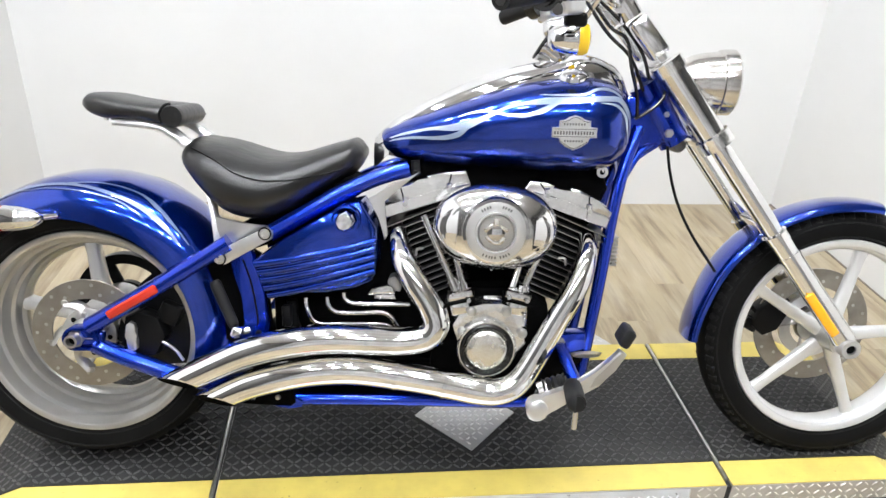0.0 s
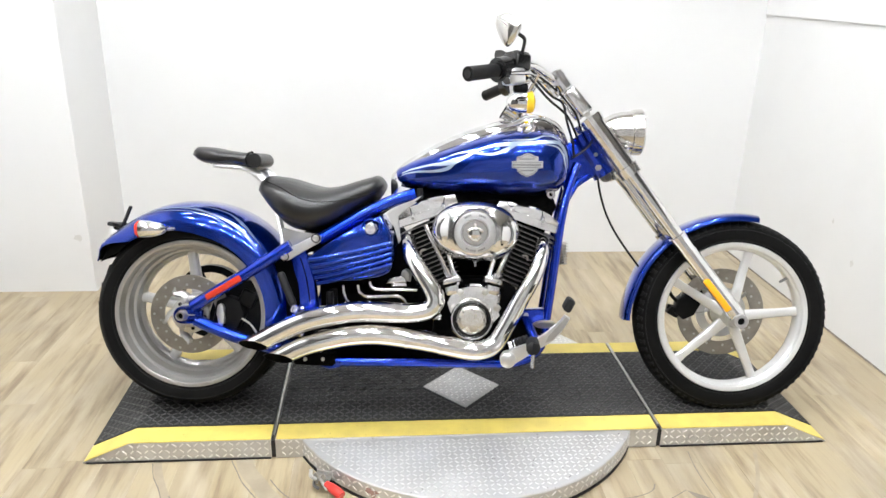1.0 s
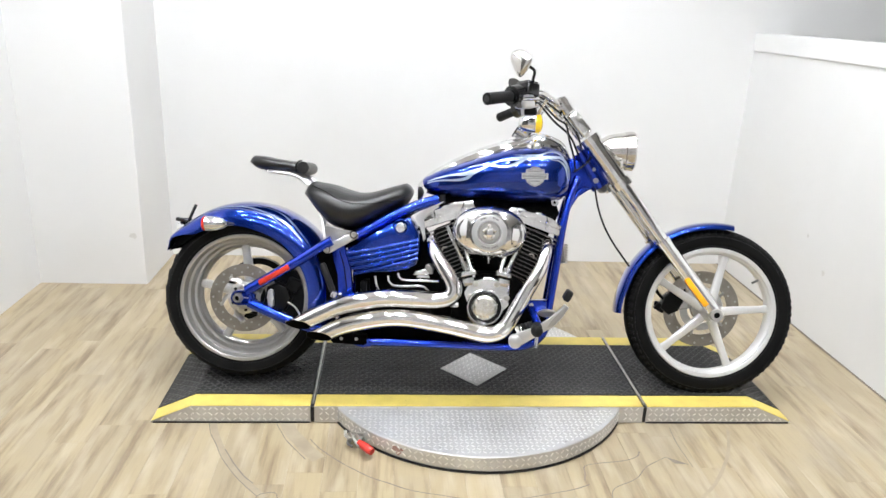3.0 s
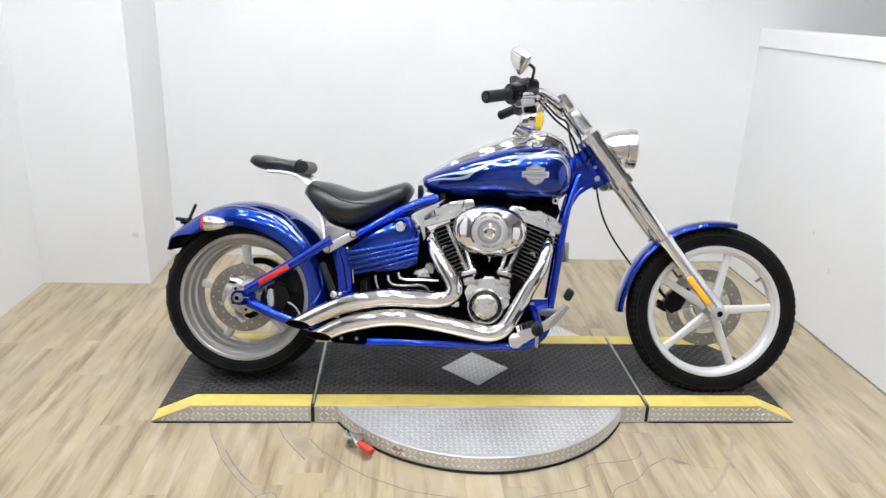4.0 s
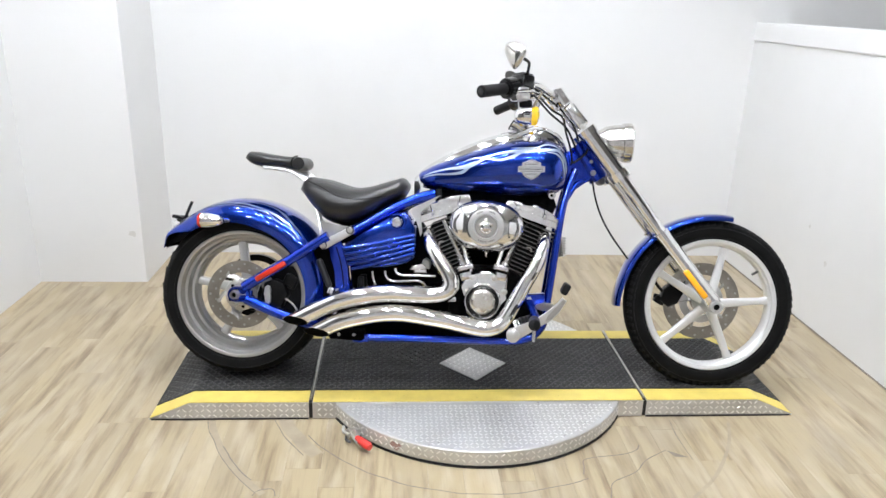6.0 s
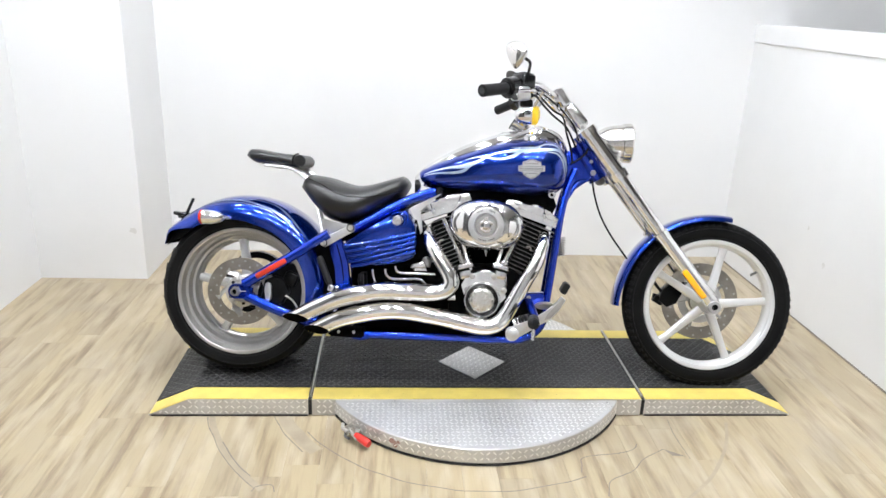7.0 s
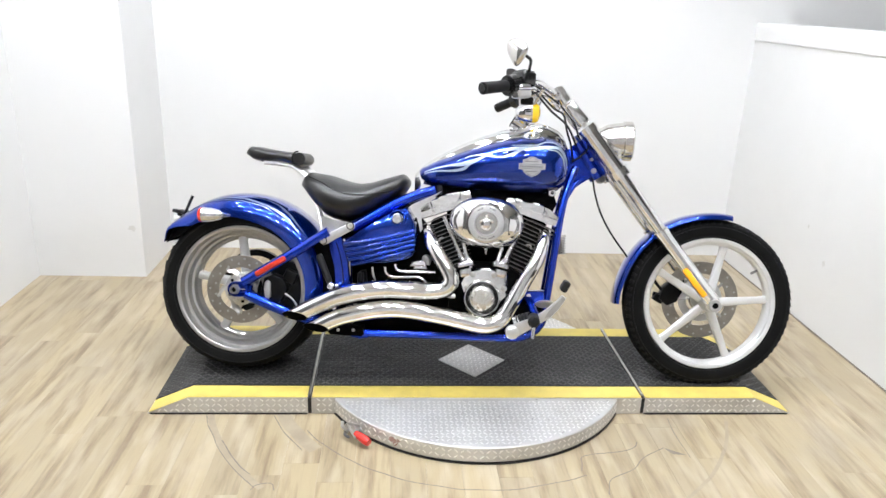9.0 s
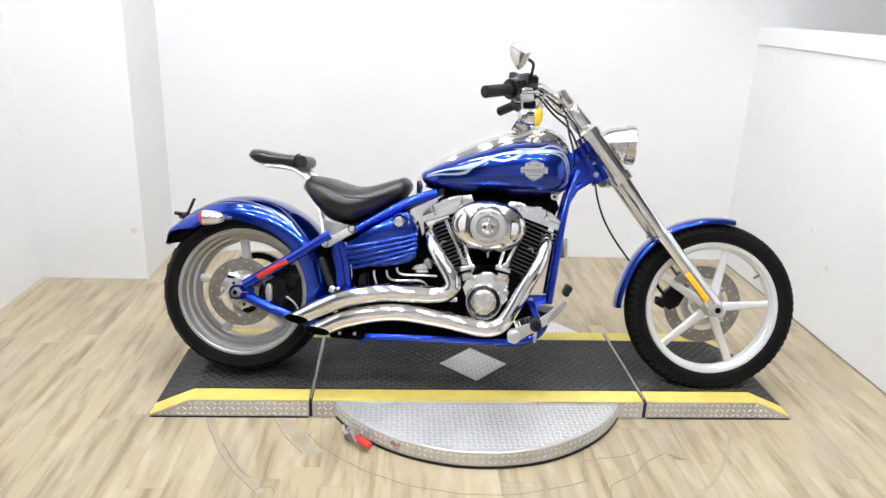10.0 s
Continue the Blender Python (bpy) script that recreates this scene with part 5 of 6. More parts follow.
each("cover_screw", "zinc", derby, [lambda bm, a=a: bolt(bm, (0.921 + 0.036 * math.cos(a), -0.194, 0.317 + 0.036 * math.sin(a)), 0.0045, 0.003) for a in np.arange(5) * 2 * math.pi / 5 + 0.3])
each("case_bolt", "zinc", case, [lambda bm, p=p: lathe(bm, [(0, -0.012), (0.006, -0.012), (0.010, -0.010), (0.011, 0), (0, 0)], Matrix.Translation(p), 16) for p in ((0.885, -0.172, 0.402), (0.963, -0.172, 0.402), (0.866, -0.172, 0.352), (1.0, -0.172, 0.352))])
# air cleaner
AC = Vector((0.930, 0, 0.590))
TILT_AC = 4


def ellipse_cap(bm, a, b, prof, m):
    rings = []
    for f, y in prof:
        rings.append([m @ Vector((a * f * math.copysign(abs(math.cos(t)) ** 0.92, math.cos(t)), y, b * f * math.copysign(abs(math.sin(t)) ** 0.92, math.sin(t)))) for t in np.arange(64) * 2 * math.pi / 64])
    loft(bm, rings)


mac = Matrix.Translation(AC) @ pose(0, 0, 0, 0, TILT_AC)
air = piece("air_cleaner", "chrome_soft", bike, lambda bm: ellipse_cap(bm, 0.1355, 0.0935, [(0.90, -0.13), (0.98, -0.14), (1.0, -0.150), (0.995, -0.165), (0.97, -0.176), (0.93, -0.184), (0.86, -0.193), (0.72, -0.204), (0.56, -0.212), (0.4, -0.215), (0.1, -0.216)], mac), "oval chrome air cleaner cover", 50)
AIR_F, AIR_Y = [0.4, 0.56, 0.72, 0.86, 0.93, 0.97], [-0.215, -0.212, -0.204, -0.193, -0.184, -0.176]


def scoop(bm, turn):
    """A shallow pressed facet on one end of the air cleaner cover."""
    rows = []
    for i in range(13):
        u = -1 + i / 6
        t = radians(turn + 34 * u)
        row = []
        for j in range(9):
            v_ = -1 + j / 4
            f = 0.765 + 0.155 * v_ * (1 - 0.75 * u * u)
            y = float(np.interp(f, AIR_F, AIR_Y)) - 0.0008 + 0.0045 * (1 - u * u) * (1 - v_ * v_) - 0.0045 * (1 - u * u) * (1 - v_ * v_) * (v_ > 0.6)
            row.append(bm.verts.new(mac @ Vector((0.1355 * f * math.cos(t), y - 0.0045 * (1 - u * u), 0.0935 * f * math.sin(t)))))
        rows.append(row)
    for p, q in zip(rows, rows[1:]):
        for j in range(8):
            bm.faces.new((p[j], p[j + 1], q[j + 1], q[j]))


each("cover_scoop", "chrome", air, [lambda bm, a=a: scoop(bm, a) for a in (0, 180)])
piece("cover_rim", "chrome", air, lambda bm: lathe(bm, [(0.060, -0.206), (0.064, -0.216), (0.070, -0.2145), (0.073, -0.205), (0.073, -0.198)], Matrix.Translation(AC), 56))
piece("cover_dish", "aluminium", air, lambda bm: lathe(bm, [(0.042, -0.217), (0.050, -0.218), (0.060, -0.2165), (0.0645, -0.2155)], Matrix.Translation(AC), 56), "brushed ring round the emblem")
piece("cover_emblem", "chrome", air, lambda bm: [lathe(bm, [(0, -0.226), (0.014, -0.2255), (0.020, -0.221), (0.036, -0.219), (0.040, -0.224), (0.0435, -0.224), (0.045, -0.216)], Matrix.Translation(AC), 48)])
piece("emblem_field", "steel", air, lambda bm: lathe(bm, [(0.0, -0.2225), (0.036, -0.2215), (0.036, -0.219), (0, -0.219)], Matrix.Translation(AC), 40))
each("emblem_relief", "brushed", air, [lambda bm, q=q: box(bm, (q[2], 0.005, q[3]), Matrix.Translation(AC) @ pose(q[0], -0.2225, q[1], 0, q[4]), 0.0018) for q in
     ((0, 0.020, 0.012, 0.020, 0), (-0.015, 0.010, 0.024, 0.009, -32), (0.016, 0.009, 0.022, 0.009, 30), (0, 0.0, 0.014, 0.016, 45), (-0.014, -0.014, 0.020, 0.008, 42), (0.013, -0.016, 0.016, 0.009, -50), (0.001, -0.022, 0.020, 0.007, 6))])
each("dish_mark", "dark_steel", air, [lambda bm, a=a: box(bm, (0.0030, 0.0012, 0.0058), Matrix.Translation(AC) @ pose(0, 0, 0, 0, a) @ pose(0, -0.2182, 0.0545)) for a in (-34, -28, -21, -15, 14, 20, 27, 33, 148, 155, 161, 168, 180, 187, 193, 200, 208)])
for x0, x1, zz in ((-0.112, -0.062, 0.022), (0.062, 0.112, 0.022)):
    piece("cover_line", "dark_steel", air, lambda bm: tube(bm, [mac @ Vector((x0, -0.193, zz)), mac @ Vector(((x0 + x1) / 2, -0.199, zz + 0.006)), mac @ Vector((x1, -0.193, zz))], 0.0016, 6))

piece("breather_stud", "chrome", engine, lambda bm: lathe(bm, [(0, -0.022), (0.004, -0.018), (0.004, -0.006), (0.008, -0.004), (0.008, 0.004), (0.005, 0.006), (0.005, 0.02), (0, 0.02)], pose(0.928, -0.075, 0.488, 90), 14))
# oil tank with ribs
def oil_side(x, z, off=0.0):
    f = 1 - ((x - 0.53) / 0.2) ** 2 * 0.35
    swell = 0.018 * (1 - min(1.0, ((z - 0.525) / 0.11) ** 2))
    return Vector((x, -0.105 - 0.038 * f - swell - off, z))


OIL = [(0.398, 0.505), (0.405, 0.47), (0.427, 0.429), (0.47, 0.427), (0.555, 0.430), (0.630, 0.444), (0.662, 0.462), (0.674, 0.515), (0.668, 0.580), (0.648, 0.614), (0.634, 0.638), (0.60, 0.630), (0.555, 0.606), (0.47, 0.556)]


def oil(bm):
    c = Vector((0.54, 0, 0.525))
    rings = [[Vector((x, -0.05, z)) for x, z in OIL], [oil_side(x, z, -0.018) for x, z in OIL]]
    for f, off in ((0.985, -0.006), (0.955, 0.0), (0.85, 0.001), (0.7, 0.002), (0.5, 0.003), (0.25, 0.003)):
        rings.append([oil_side(c.x + (x - c.x) * f, c.z + (z - c.z) * f, off) for x, z in OIL])
    loft(bm, rings)


tank2 = piece("oil_tank", "blue", bike, oil, "ribbed blue horseshoe oil tank", 50)
for k in range(5):
    z0, z1 = 0.498 - 0.0185 * k, 0.553 - 0.0165 * k
    x0, x1 = 0.405 + 0.006 * k, 0.668
    pts = [(x0 + (x1 - x0) * t, z0 + (z1 - z0) * (t ** 1.15)) for t in np.linspace(0, 1, 6)]
    piece("rib", "blue", tank2, lambda bm: tube(bm, [oil_side(x, z, 0.0008) for x, z in pts], 0.0083, 10, flat=1.0))
piece("filler_cap", "chrome", tank2, lambda bm: [lathe(bm, [(0, -0.030), (0.016, -0.029), (0.021, -0.024), (0.022, -0.008), (0.024, -0.004), (0.024, 0.01), (0, 0.01)], Matrix.Translation((0.605, -0.152, 0.598)), 8)], "round chrome oil filler cap")
piece("filler_neck", "blue", tank2, lambda bm: lathe(bm, [(0.028, -0.003), (0.031, -0.002), (0.034, 0.006), (0.034, 0.02), (0.028, 0.02)], Matrix.Translation((0.605, -0.152, 0.598)), 32))
for pts in ([(0.508, 0.415), (0.512, 0.385), (0.532, 0.355), (0.60, 0.353), (0.685, 0.352), (0.712, 0.335)], [(0.556, 0.417), (0.560, 0.395), (0.580, 0.381), (0.63, 0.380), (0.69, 0.379), (0.722, 0.340)], [(0.594, 0.428), (0.598, 0.412), (0.618, 0.403), (0.68, 0.402), (0.744, 0.401)]):
    piece("oil_line", "chrome", engine, lambda bm: tube(bm, [(x, -0.125, z) for x, z in pts], 0.0058, 10), "bent chrome oil line")
piece("oil_fitting", "chrome", engine, lambda bm: [prism(bm, [(0.645, 0.421), (0.655, 0.437), (0.692, 0.446), (0.703, 0.442), (0.709, 0.426), (0.700, 0.421)], -0.125, -0.08, 0.004), prism(bm, [(0.661, 0.411), (0.661, 0.423), (0.706, 0.423), (0.712, 0.412)], -0.122, -0.08, 0.002)], "angular chrome oil fitting")
piece("oil_filter_cap", "steel", engine, lambda bm: prism(bm, [(0.690, 0.448), (0.694, 0.459), (0.705, 0.463), (0.716, 0.456), (0.722, 0.444), (0.718, 0.424), (0.706, 0.428)], -0.108, -0.07, 0.005))
piece("oil_cooler_line", "black", engine, lambda bm: [tube(bm, [(0.47, -0.10, 0.40), (0.475, -0.10, 0.34), (0.50, -0.09, 0.30)], 0.012, 10), box(bm, (0.02, 0.02, 0.05), pose(0.463, -0.12, 0.37), 0.004)])
piece("sensor_plug", "chrome", engine, lambda bm: [rod(bm, (0.762, -0.14, 0.313), (0.800, -0.14, 0.315), 0.0055, 12), rod(bm, (0.792, -0.14, 0.3146), (0.822, -0.14, 0.316), 0.0095, 6), rod(bm, (0.775, -0.14, 0.3136), (0.780, -0.14, 0.3138), 0.0085, 12)], "short chrome plug with a hexagon end")

# ---- fork, steering and lights
AXL = Vector((1.758, 0, 0.304))
DIR = Vector((-0.606, 0, 0.795)).normalized()
FY = 0.103
foot = Vector((1.770, 0, 0.298))
fork = sides("fork_tube", "fork_chrome", bike, lambda bm, s: [
    rod(bm, foot + Vector((0, s * FY, 0)) + DIR * 0.30, foot + Vector((0, s * FY, 0)) + DIR * 0.66, 0.0215, 32),
    rod(bm, foot + Vector((0, s * FY, 0)) + DIR * 0.600, foot + Vector((0, s * FY, 0)) + DIR * 0.79, 0.0305, 32)], "raked chrome fork tube")
for s in (-1, 1):
    o = foot + Vector((0, s * FY, 0))
    leg = piece("fork_leg", "fork_chrome", fork, lambda bm: [tube(bm, [o + DIR * -0.012, o + DIR * 0.03, o + DIR * 0.06, o + DIR * 0.20, o + DIR * 0.33], [0.016, 0.0270, 0.0262, 0.0256, 0.0265], 24),
          rod(bm, o + DIR * 0.325, o + DIR * 0.346, 0.0280, 24), rod(bm, o + DIR * 0.275, o + DIR * 0.286, 0.0272, 24)], "chrome fork lower leg")
    if s < 0:
        piece("leg_reflector", "amber", leg, lambda bm: box(bm, (0.125, 0.010, 0.022), along(o + DIR * 0.182 + Vector((-0.013, -0.0232, -0.006)), o + DIR * 0.057 + Vector((-0.013, -0.0232, -0.006))), 0.008, 3), "long amber reflector")
        piece("axle_cap", "aluminium", leg, lambda bm: [lathe(bm, [(0.011, -0.012), (0.021, -0.012), (0.023, -0.008), (0.023, 0.02), (0, 0.02)], Matrix.Translation(AXL + Vector((0, -0.124, 0))), 28)])
        piece("axle_bore", "black", leg, lambda bm: lathe(bm, [(0, -0.004), (0.0115, -0.004), (0.0115, 0.006), (0, 0.006)], Matrix.Translation(AXL + Vector((0, -0.124, 0))), 20))
mid, top_ = foot + DIR * 0.604, foot + DIR * 0.797
piece("lower_clamp", "polished", fork, lambda bm: [box(bm, (0.05, 2 * FY, 0.030), along(mid - DIR * 0.5, mid + DIR * 0.5) @ pose(0, 0, 0, 0, 90), 0.008)] + [rod(bm, mid + Vector((0, s * FY, 0)) - DIR * 0.016, mid + Vector((0, s * FY, 0)) + DIR * 0.014, 0.0375, 28) for s in (-1, 1)])
piece("upper_clamp", "polished", fork, lambda bm: [box(bm, (0.05, 2 * FY, 0.026), along(top_ - DIR * 0.5, top_ + DIR * 0.5) @ pose(0, 0, 0, 0, 90), 0.008)] + [rod(bm, top_ + Vector((0, s * FY, 0)) - DIR * 0.014, top_ + Vector((0, s * FY, 0)) + DIR * 0.012, 0.0360, 28) for s in (-1, 1)])
each("clamp_bolt", "zinc", fork, [lambda bm, p=p: rod(bm, p - DIR * 0.004, p + DIR * 0.01, 0.009, 6) for p in (mid + Vector((0.03, -FY, 0)), top_ + Vector((0.03, -FY, 0.0)), top_ + Vector((0, -FY, 0)) + DIR * 0.02)])
piece("fender_bracket", "chrome", fork, lambda bm: [box(bm, (0.05, 0.10, 0.03), along(foot + DIR * 0.34, foot + DIR * 0.40) @ pose(-0.02, 0, -0.0), 0.006)])
# front brake caliper on the far leg
piece("front_caliper", "black", fork, lambda bm: [prism(bm, [(1.598, 0.300), (1.612, 0.345), (1.64, 0.372), (1.675, 0.366), (1.684, 0.33), (1.664, 0.290), (1.63, 0.274)], 0.04, 0.10, 0.008), tube(bm, [(1.61, 0.06, 0.335), (1.592, 0.06, 0.355), (1.577, 0.06, 0.378)], 0.006, 8), box(bm, (0.04, 0.04, 0.03), pose(1.600, 0.07, 0.300, 0, 30), 0.006), rod(bm, (1.58, 0.07, 0.318), (1.61, 0.07, 0.31), 0.009, 10)], "black front brake caliper")
piece("brake_cable", "black", fork, lambda bm: tube(bm, [(1.318, -0.045, 0.760), (1.329, -0.05, 0.70), (1.352, -0.055, 0.63), (1.392, -0.058, 0.557), (1.455, -0.06, 0.470)], 0.0035, 8), "thin black brake cable")
# headlamp
HL = Vector((1.352, 0, 0.902))
lampb = piece("headlamp", "lamp_chrome", bike, lambda bm: lathe(bm, [(0, -0.035), (0.022, -0.032), (0.045, -0.015), (0.060, 0.015), (0.066, 0.046), (0.0675, 0.073), (0.072, 0.075), (0.0735, 0.083), (0.0735, 0.104), (0.069, 0.109), (0.066, 0.109)],
                                                       Matrix.Translation(HL) @ pose(0, 0, 0, 0, 0, -90), 56), "bullet-shaped chrome headlamp")
piece("lens", "glass", lampb, lambda bm: lathe(bm, [(0, 0.118), (0.03, 0.116), (0.055, 0.111), (0.0665, 0.106), (0.0665, 0.102), (0, 0.102)], Matrix.Translation(HL) @ pose(0, 0, 0, 0, 0, -90), 48), "clear headlamp lens")
piece("reflector_bowl", "mirror", lampb, lambda bm: lathe(bm, [(0.064, 0.100), (0.055, 0.077), (0.035, 0.054), (0, 0.045)], Matrix.Translation(HL) @ pose(0, 0, 0, 0, 0, -90), 48))
piece("lamp_mount", "chrome", lampb, lambda bm: [rod(bm, (1.385, 0, 0.86), (1.395, 0, 0.80), 0.014, 14), rod(bm, (1.372, -0.02, 0.848), (1.372, 0.02, 0.848), 0.018, 16)])

# handlebar: risers, bar, grips, controls, mirrors, turn signals
bars = piece("handlebar", "chrome_soft", bike, lambda bm: tube(bm, [(0.985, -0.345, 1.047), (1.03, -0.315, 1.060), (1.087, -0.25, 1.078), (1.126, -0.19, 1.068), (1.160, -0.12, 1.058), (1.176, -0.06, 1.062), (1.178, 0.05, 1.066), (1.165, 0.12, 1.078), (1.135, 0.20, 1.098), (1.09, 0.27, 1.105), (1.015, 0.345, 1.087)], 0.0125, 16, 8), "swept chrome handlebar")
TEAR = [(-0.030, 0.036), (-0.012, 0.041), (0.008, 0.036), (0.026, 0.022), (0.036, 0.006), (0.030, -0.014), (0.016, -0.034), (0.002, -0.046), (-0.010, -0.040), (-0.022, -0.018), (-0.031, 0.004), (-0.034, 0.022)]


def tear_ring(c, s, f, d):
    """A teardrop outline, turned a little towards the rear."""
    pts = curve([(x, 0, z) for x, z in TEAR + TEAR[:1]], 3)[:-1]
    return [c + Vector((p.x * f, s * (0.55 * p.x * f + d), p.z * f)) for p in pts]


for s in (-1, 1):
    lift = Vector((0.03, 0, 0.04)) if s > 0 else Vector()
    piece("riser", "chrome_soft", bars, lambda bm: [box(bm, (0.10, 0.040, 0.046), along(Vector((1.286, s * 0.075, 0.944)), Vector((1.205, s * 0.075, 1.040))), 0.012, 3), rod(bm, Vector((1.205, s * 0.075, 1.030)), Vector((1.170, s * 0.075, 1.078)), 0.027, 20),
          rod(bm, Vector((1.178, s * 0.050, 1.062)), Vector((1.178, s * 0.100, 1.062)), 0.024, 20)], "chrome handlebar riser")
    g0, g1 = Vector((0.992, s * 0.338, 1.050)) + lift, Vector((0.914, s * 0.430, 1.027)) + lift
    g1 = g0.lerp(g1, 0.92) if s > 0 else g1
    gd = (g1 - g0).normalized()
    grip = piece("grip", "grip", bars, lambda bm: tube(bm, [g0, g0.lerp(g1, 0.08), g0.lerp(g1, 0.95), g0.lerp(g1, 0.98), g1], [0.0185, 0.019, 0.0195, 0.020, 0.0165], 22, 3), "black rubber handgrip")
    piece("grip_cap", "black_gloss", grip, lambda bm: rod(bm, g1, g1 + gd * 0.004, 0.012, 18))
    piece("throttle_housing", "black_gloss", bars, lambda bm: [rod(bm, g0 - gd * 0.034, g0 + gd * 0.002, 0.036, 24, 0.034), rod(bm, g0 + gd * 0.002, g0 + gd * 0.010, 0.026, 24)], "black throttle housing")
    piece("brake_reservoir", "black_gloss", bars, lambda bm: [box(bm, (0.058, 0.070, 0.048), Matrix.Translation(Vector((1.045, s * 0.285, 1.080)) + lift) @ pose(0, 0, 0, 0, 4, s * -40), 0.010, 3), box(bm, (0.046, 0.054, 0.008), Matrix.Translation(Vector((1.046, s * 0.285, 1.103)) + lift) @ pose(0, 0, 0, 0, 4, s * -40), 0.003)], "black fluid reservoir")
    piece("switch_housing", "aluminium", bars, lambda bm: [box(bm, (0.058, 0.052, 0.046), Matrix.Translation(Vector((1.037, s * 0.312, 1.036)) + lift) @ pose(0, 0, 0, 0, -6, s * -45), 0.012, 3)], "silver switch housing")
    piece("switch_button", "chrome", bars, lambda bm: rod(bm, Vector((1.024, s * 0.335, 1.024)) + lift, Vector((1.016, s * 0.350, 1.020)) + lift, 0.011, 14))
    piece("lever_perch", "black", bars, lambda bm: box(bm, (0.044, 0.03, 0.026), Matrix.Translation(Vector((1.058, s * 0.285, 1.008)) + lift), 0.008, 3))
    piece("lever", "chrome", bars, lambda bm: tube(bm, [Vector((1.085, s * 0.290, 1.045)) + lift, Vector((1.075, s * 0.325, 1.044)) + lift, Vector((1.045, s * 0.365, 1.038)) + lift, Vector((1.025, s * 0.385, 1.034)) + lift], [0.008, 0.008, 0.007, 0.006], 10, flat=0.7), "chrome hand lever")
    mc = Vector((1.018, s * 0.38, 1.152)) + lift * (1.0 if s < 0 else 0.9) + (Vector((-0.030, 0, 0.0)) if s > 0 else Vector())
    glass = piece("mirror", "lamp_chrome", bars, lambda bm: loft(bm, [tear_ring(mc, s, f, d) for f, d in ((0.97, -0.007), (1.0, -0.003), (0.99, 0.004), (0.90, 0.011), (0.70, 0.017), (0.4, 0.021), (0.1, 0.022))]), "teardrop chrome mirror", 60)
    piece("mirror_glass", "mirror", glass, lambda bm: bm.faces.new([bm.verts.new(p) for p in tear_ring(mc, s, 0.94, -0.0078)]))
    piece("mirror_rib", "steel", glass, lambda bm: tube(bm, [mc + Vector((-0.026, s * 0.004, 0.026)), mc + Vector((-0.004, s * 0.020, 0.006)), mc + Vector((0.022, s * 0.022, -0.012))], 0.0022, 6))
    piece("mirror_stem", "black_gloss", glass, lambda bm: tube(bm, [Vector((1.060, s * 0.285, 1.090)) + lift, Vector((1.061, s * 0.320, 1.105)) + lift, Vector((1.064, s * 0.365, 1.127)) + lift, Vector((1.050, s * 0.385, 1.136)) + lift, Vector((1.036, s * 0.392, 1.142)) + lift], 0.0052, 10))
    msig = Matrix.Translation(Vector((1.082 if s < 0 else 1.068, s * 0.155, 0.982)) + lift) @ pose(0, 0, 0, 0, 12, -90)
    sig = piece("front_signal", "chrome", bars, lambda bm: lathe(bm, [(0, -0.062), (0.014, -0.060), (0.025, -0.048), (0.032, -0.02), (0.033, 0.0), (0, 0.0)], msig, 28), "bullet chrome turn signal")
    piece("signal_lens", "amber_signal", sig, lambda bm: lathe(bm, [(0.0325, 0.0), (0.033, 0.012), (0.028, 0.021), (0.014, 0.026), (0, 0.0268)], msig, 28), "amber lens")
    piece("signal_stalk", "chrome", sig, lambda bm: rod(bm, Vector((1.075, s * 0.16, 0.995)) + lift, Vector((1.115, s * 0.19, 1.062)) + lift, 0.008, 10))
gm = Matrix.Translation((1.021, -0.035, 0.973)) @ Matrix((Vector((0.55, 0, 0.83)), Vector((0.83, 0, -0.55)), Vector((0, 1, 0)))).transposed().to_4x4()
gauge = piece("gauge", "chrome", bars, lambda bm: lathe(bm, [(0.027, -0.003), (0.032, -0.003), (0.033, 0.004), (0.031, 0.010), (0.031, 0.038), (0.026, 0.052), (0.012, 0.058), (0, 0.058)], gm, 36), "chrome gauge cup facing the rider")
piece("gauge_face", "black_gloss", gauge, lambda bm: lathe(bm, [(0, 0.001), (0.0275, 0.001), (0.0275, 0.004), (0, 0.004)], gm, 30))
piece("gauge_bezel", "black", gauge, lambda bm: lathe(bm, [(0.030, -0.0045), (0.0342, -0.003), (0.0342, 0.001), (0.030, 0.001)], gm, 36))
for pts in ([(1.085, -0.21, 1.064), (1.158, -0.10, 1.010), (1.198, -0.085, 0.986), (1.213, -0.085, 0.928), (1.231, -0.08, 0.872), (1.240, -0.06, 0.825)], [(1.092, -0.20, 1.070), (1.186, -0.075, 1.020), (1.238, -0.06, 0.962), (1.262, -0.05, 0.905)],
            [(1.08, -0.22, 1.055), (1.15, -0.11, 0.998), (1.215, -0.06, 0.950), (1.252, -0.045, 0.88)],
            [(1.236, -0.055, 0.820), (1.262, -0.06, 0.835), (1.290, -0.065, 0.862), (1.297, -0.06, 0.895), (1.290, -0.05, 0.915)]):
    piece("control_cable", "black_gloss", bars, lambda bm: tube(bm, pts, 0.0040, 8), "black control cable")

